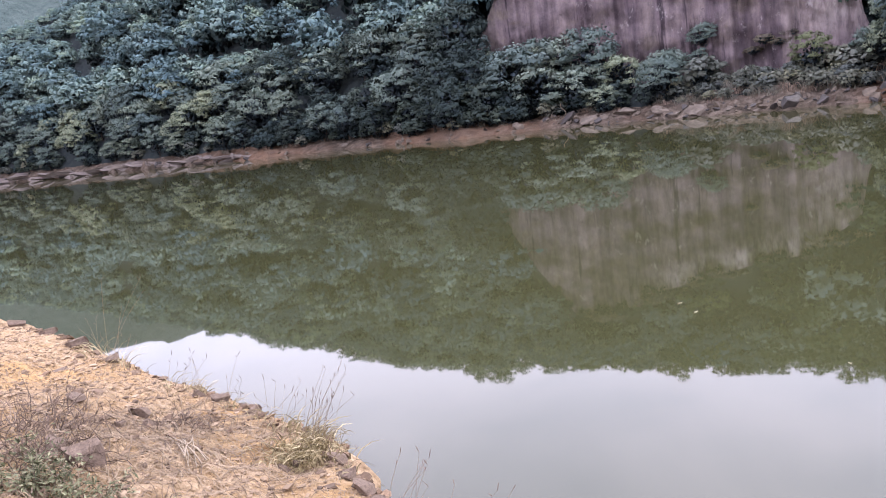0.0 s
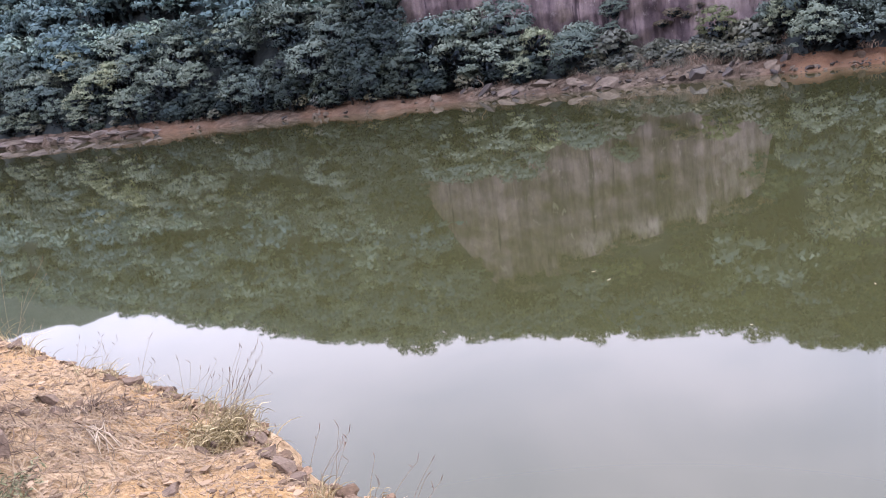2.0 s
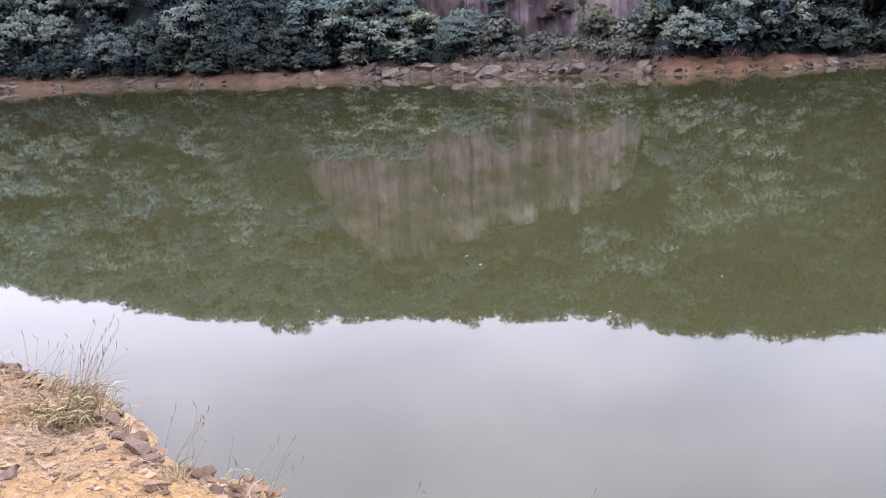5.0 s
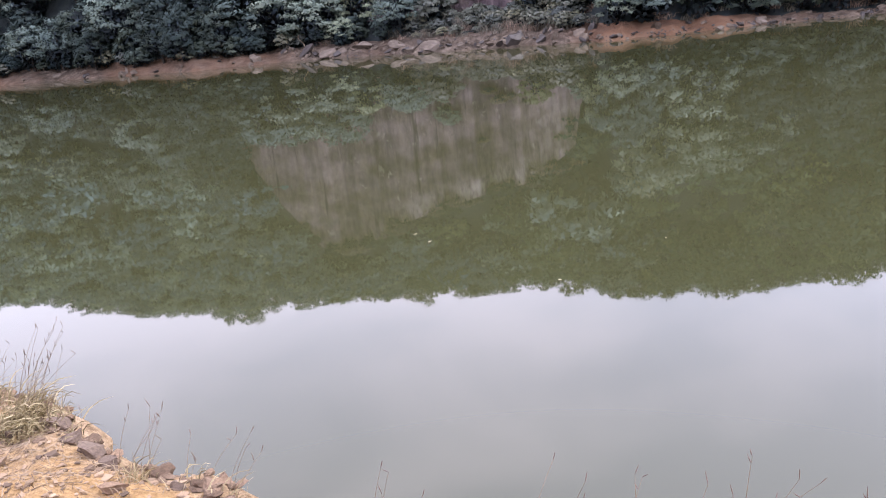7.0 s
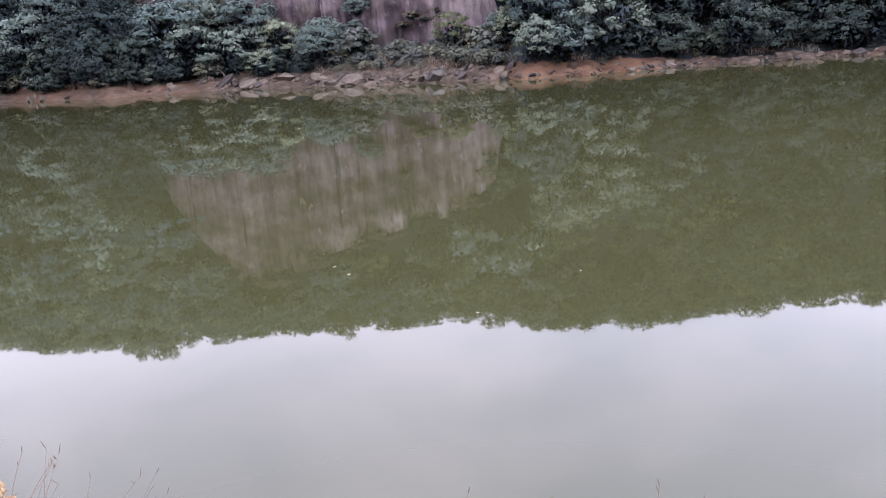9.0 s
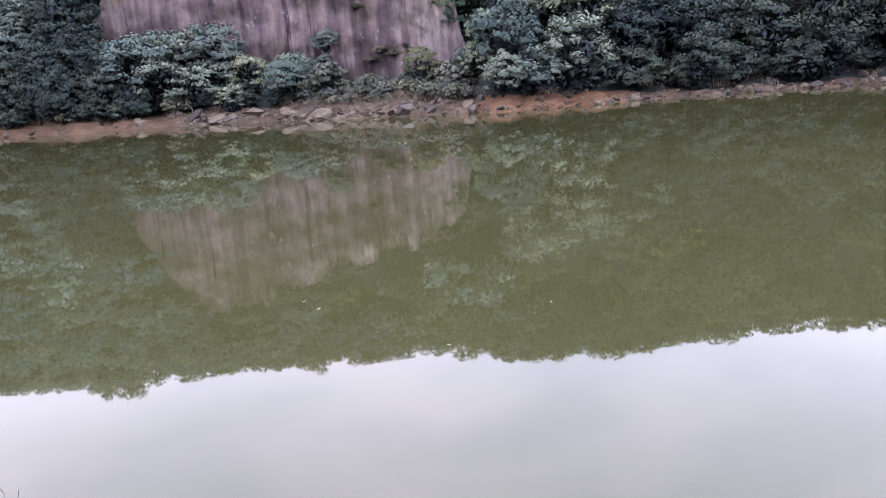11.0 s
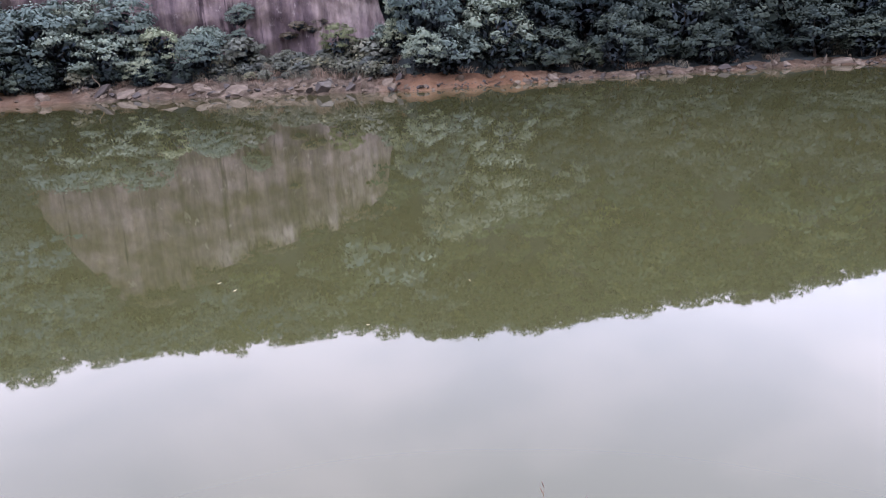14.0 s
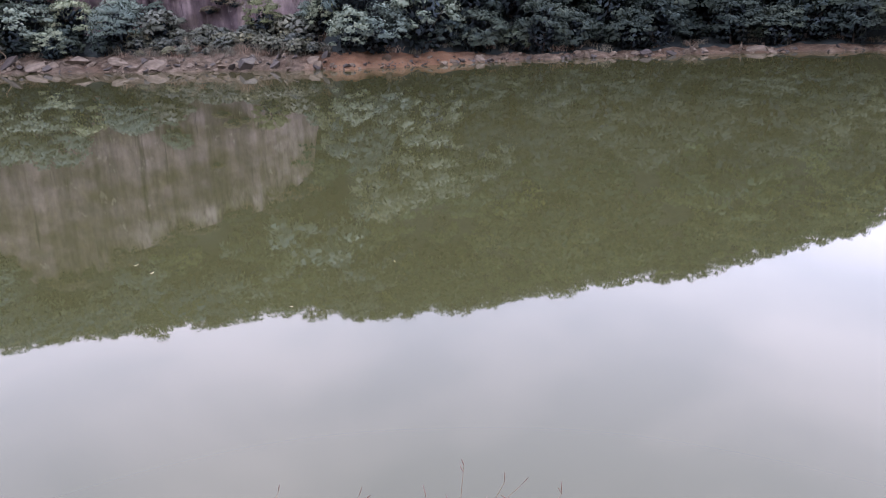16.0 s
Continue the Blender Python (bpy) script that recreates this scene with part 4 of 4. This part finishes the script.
TINY, TINY_F = ball_quads(1)
N = 10500
x = pick.uniform(-8.5, 0.6, N * 3)
y = pick.uniform(4.2, 14, N * 3)
d = crest_d(x, y)
ok = (d > -0.1) & (d < 3.6)
x, y = x[ok][:N], y[ok][:N]
k = pick.choice([0.007, 0.012, 0.018, 0.026, 0.038], len(x), p=[0.3, 0.32, 0.23, 0.11, 0.04])
rot = pick.uniform(0, 6.28, len(x))
g = TINY[None] * (1 + pick.uniform(-0.5, 0.4, (len(x), len(TINY), 1))) * (k[:, None] * pick.uniform(0.7, 1.6, (len(x), 3)) * [1.2, 1, 0.42])[:, None]
g = np.stack([g[..., 0] * np.cos(rot)[:, None] - g[..., 1] * np.sin(rot)[:, None], g[..., 0] * np.sin(rot)[:, None] + g[..., 1] * np.cos(rot)[:, None], g[..., 2]], -1)
g = g + np.stack([x, y, bank_z(x, y) + k * 0.2], -1)[:, None]
gf = (TINY_F[None] + (np.arange(len(x)) * len(TINY))[:, None, None]).reshape(-1, 4)
tagged(new("gravel", np_mesh("gravel", g.reshape(-1, 3), gf, [GRAVEL])), "loose grit and gravel strewn over the earth bank", "gravel", kind="stuff")


def litter(count, seed, cx, cy, spread, lo, hi, wide, curl, lift=0.012):
    """Loose straws and twigs lying on the bank."""
    r = np.random.RandomState(seed)
    ps = []
    while len(ps) < count:
        x, y = r.normal(cx, spread[0]), r.normal(cy, spread[1])
        d = float(crest_d(x, y))
        if d < 0.08 or d > 3.8:
            continue
        a, ln = r.uniform(0, 6.28), r.uniform(lo, hi)
        t = np.linspace(-0.5, 0.5, 5)
        bend = r.normal(scale=curl)
        px = x + np.cos(a) * ln * t - np.sin(a) * bend * ln * t * t
        py = y + np.sin(a) * ln * t + np.cos(a) * bend * ln * t * t
        pz = bank_z(px, py) + lift * r.uniform(0.3, 1.6) + np.abs(r.normal(scale=curl * 0.04)) * np.sin((t + 0.5) * np.pi)
        ps.append(ribbon(np.stack([px, py, pz], -1), wide * r.uniform(0.5, 1.4) * np.array([0.6, 1, 1, 0.9, 0.4])))
    return joined(ps)


v1 = litter(3200, 1, -2.8, 6.5, (0.85, 0.9), 0.05, 0.36, 0.0032, 0.4)
v2 = litter(1800, 2, -4.2, 8.4, (1.6, 1.9), 0.04, 0.22, 0.0036, 0.4)
v3 = litter(260, 3, -0.9, 5.4, (0.5, 0.5), 0.04, 0.18, 0.0028, 0.5)
v, f = joined([v1, v2, v3])
tagged(new("straw_litter", np_mesh("straw_litter", v, f, [STRAW])), "dead straw and grass litter lying over the bank", "straw", kind="stuff")

bundle = tagged(new("straw_bundle"), "bunch of pale broken cane stalks lying on the litter", "straw")
r = np.random.RandomState(3)
bx, by = -2.42, 6.28
bundle.location = on_bank(bx, by)
for n in range(11):
    a = math.radians(120 + r.normal() * 8)
    ln = r.uniform(0.35, 0.85)
    t = np.linspace(-0.5, 0.5, 4)
    px, py = bx + r.normal(scale=0.05) + np.cos(a) * ln * t, by + r.normal(scale=0.05) + np.sin(a) * ln * t
    v, f = tube(np.stack([px, py, bank_z(px, py) + 0.02 + 0.012 * n / 6], -1) - np.array(bundle.location), np.array([0.003, 0.0045, 0.0045, 0.0025]) * r.uniform(0.7, 2.0), 5)
    part("stalk", np_mesh("stalk", v, f, [PALE_CANE], True), bundle)


def dead_shrub(x, y, seed, count, reach, h, label, leaves=0):
    r = np.random.RandomState(seed)
    base = on_bank(x, y)
    e = tagged(new("dead_shrub" if not leaves else "low_shrub"), label, "shrub")
    e.location = base
    stems = []
    tips = []
    for _ in range(count):
        dx, dy = r.normal(scale=reach * 0.45, size=2)
        p = [on_bank(x + dx, y + dy) - base - [0, 0, 0.02]]
        way = np.array([r.normal(), r.normal(), abs(r.normal()) * 0.9 + 0.25])
        way /= np.linalg.norm(way)
        for _ in range(4):
            p.append(p[-1] + way * h * r.uniform(0.2, 0.4))
            way = way + r.normal(scale=0.45, size=3) + [0, 0, -0.12]
            way /= np.linalg.norm(way)
        p = np.array(p)
        tips += [p[-1], p[-2], p[-3]]
        stems.append(tube(p, np.linspace(0.0058, 0.0018, 5), 3))
    v, f = joined(stems)
    tagged(part("twig_tangle", np_mesh("twig_tangle", v, f, [TWIG], True), e), kind="stuff")
    if leaves:
        tips = np.array(tips)
        c = tips[r.randint(len(tips), size=leaves)] * [1, 1, 0.9] + r.normal(scale=0.03, size=(leaves, 3))
        nor = r.normal(size=(leaves, 3)) * 0.6 + [0, 0, 1]
        nor /= np.linalg.norm(nor, axis=1)[:, None]
        t = np.cross(nor, r.normal(size=(leaves, 3)))
        t /= np.linalg.norm(t, axis=1)[:, None]
        u = np.cross(nor, t)
        ln = r.uniform(0.014, 0.034, (leaves, 1))
        v = np.stack([c - t * ln, c + u * ln * 0.33 + nor * ln * 0.1, c + t * ln, c - u * ln * 0.33 + nor * ln * 0.1], 1).reshape(-1, 3)
        part("leaf_cover", np_mesh("leaf_cover", v, np.arange(leaves * 4).reshape(-1, 4), [HERB]), e, "small grey-green leaves")
    return e


dead_shrub(-3.8, 6.5, 11, 260, 0.62, 0.26, "tangled brown dead shrub around the grey rock")
dead_shrub(-3.3, 5.75, 12, 240, 0.5, 0.24, "dry brown twigs tangled beside the low shrub")
dead_shrub(-2.75, 7.2, 13, 170, 0.35, 0.17, "small tangle of dark dry twigs on the litter")
dead_shrub(-4.05, 7.3, 15, 60, 0.45, 0.34, "sparse dead brown twigs on the bank")
dead_shrub(-3.35, 5.15, 14, 130, 0.55, 0.22, "low grey-green leafy shrub with dry stems on the bank", leaves=3000)
dead_shrub(-2.75, 5.05, 16, 70, 0.35, 0.16, "low grey-green leafy shrub creeping over the earth", leaves=900)

# pale leaves afloat
for x, y, w, turn in ((3.35, 10.85, 0.085, 10), (3.4, 10.32, 0.09, 30), (6.15, 8.38, 0.05, 80), (4.2, 7.8, 0.05, 140)):
    t = np.linspace(0, 1, 7)
    hw = 0.17 * w * np.sin(np.pi * t) ** 0.7
    mid = np.stack([(t - 0.5) * w, 0.08 * w * np.sin(t * 3), 0.004 + 0.10 * w * (2 * t - 1) ** 2], -1)
    v, f = ribbon(mid, hw + 0.001, [0, 0, 1])
    ob = new("floating_leaf", np_mesh("floating_leaf", v, f, [PALE_LEAF], True))
    ob.matrix_basis = pose(x, y, 0.002, 0, 0, turn)
    tagged(ob, "pale dead leaf floating on still water", "leaf", "floating leaves")

# a bare curled root at the foot of the trees
t = np.linspace(0, 1, 12)
v, f = tube(np.stack([0.25 * np.sin(t * 5.5), 0 * t, 1.3 * t], -1), np.linspace(0.055, 0.03, 12), 6)
root = new("bare_root", np_mesh("bare_root", v, f, [PALE_CANE], True))
root.matrix_basis = stand(10.1, 4.3, 1.0, turn=10)
tagged(root, "bare bleached root curling up from the far shore", "root")

# ---- dry grass and dead twigs on the far shore ----


def dry_clump(seed, count, h, mat, label):
    r = np.random.RandomState(seed)
    ps = []
    for _ in range(count):
        root = np.array([*r.normal(scale=0.28, size=2), -0.05])
        hh = h * r.uniform(0.5, 1.2)
        ps.append(blade(r, root, hh, hh * r.uniform(0.1, 0.8), r.uniform(0, 6.28), r.uniform(0.008, 0.022), 1.2, 4))
    v, f = joined(ps)
    return tagged(new("dry_tuft", np_mesh("dry_tuft", v, f, [mat])), label, "dry tuft", "dry grass clumps on the far shore")


DRY = straw_material("far_dry_grass", (0.0, (0.055, 0.052, 0.040)), (0.5, (0.115, 0.108, 0.082)), (1.0, (0.20, 0.185, 0.145)))
CLUMPS = [dry_clump(700 + i, 60, 0.7 + 0.12 * i, DRY if i % 2 else TWIG, "dry grass clump on the stony far shore" if i % 2 else "dead brown twigs standing on the far shore") for i in range(4)]
for n in range(190):
    if n < 110:
        bb, s = rnd.uniform(18.0, 31), rnd.uniform(3.4, 9.8)
    else:
        bb, s = rnd.uniform(-30, 70), rnd.uniform(3.2, 4.8)
    put(CLUMPS[n % 4], stand(bb, s, rnd.uniform(0.6, 1.25), lift=-0.05))
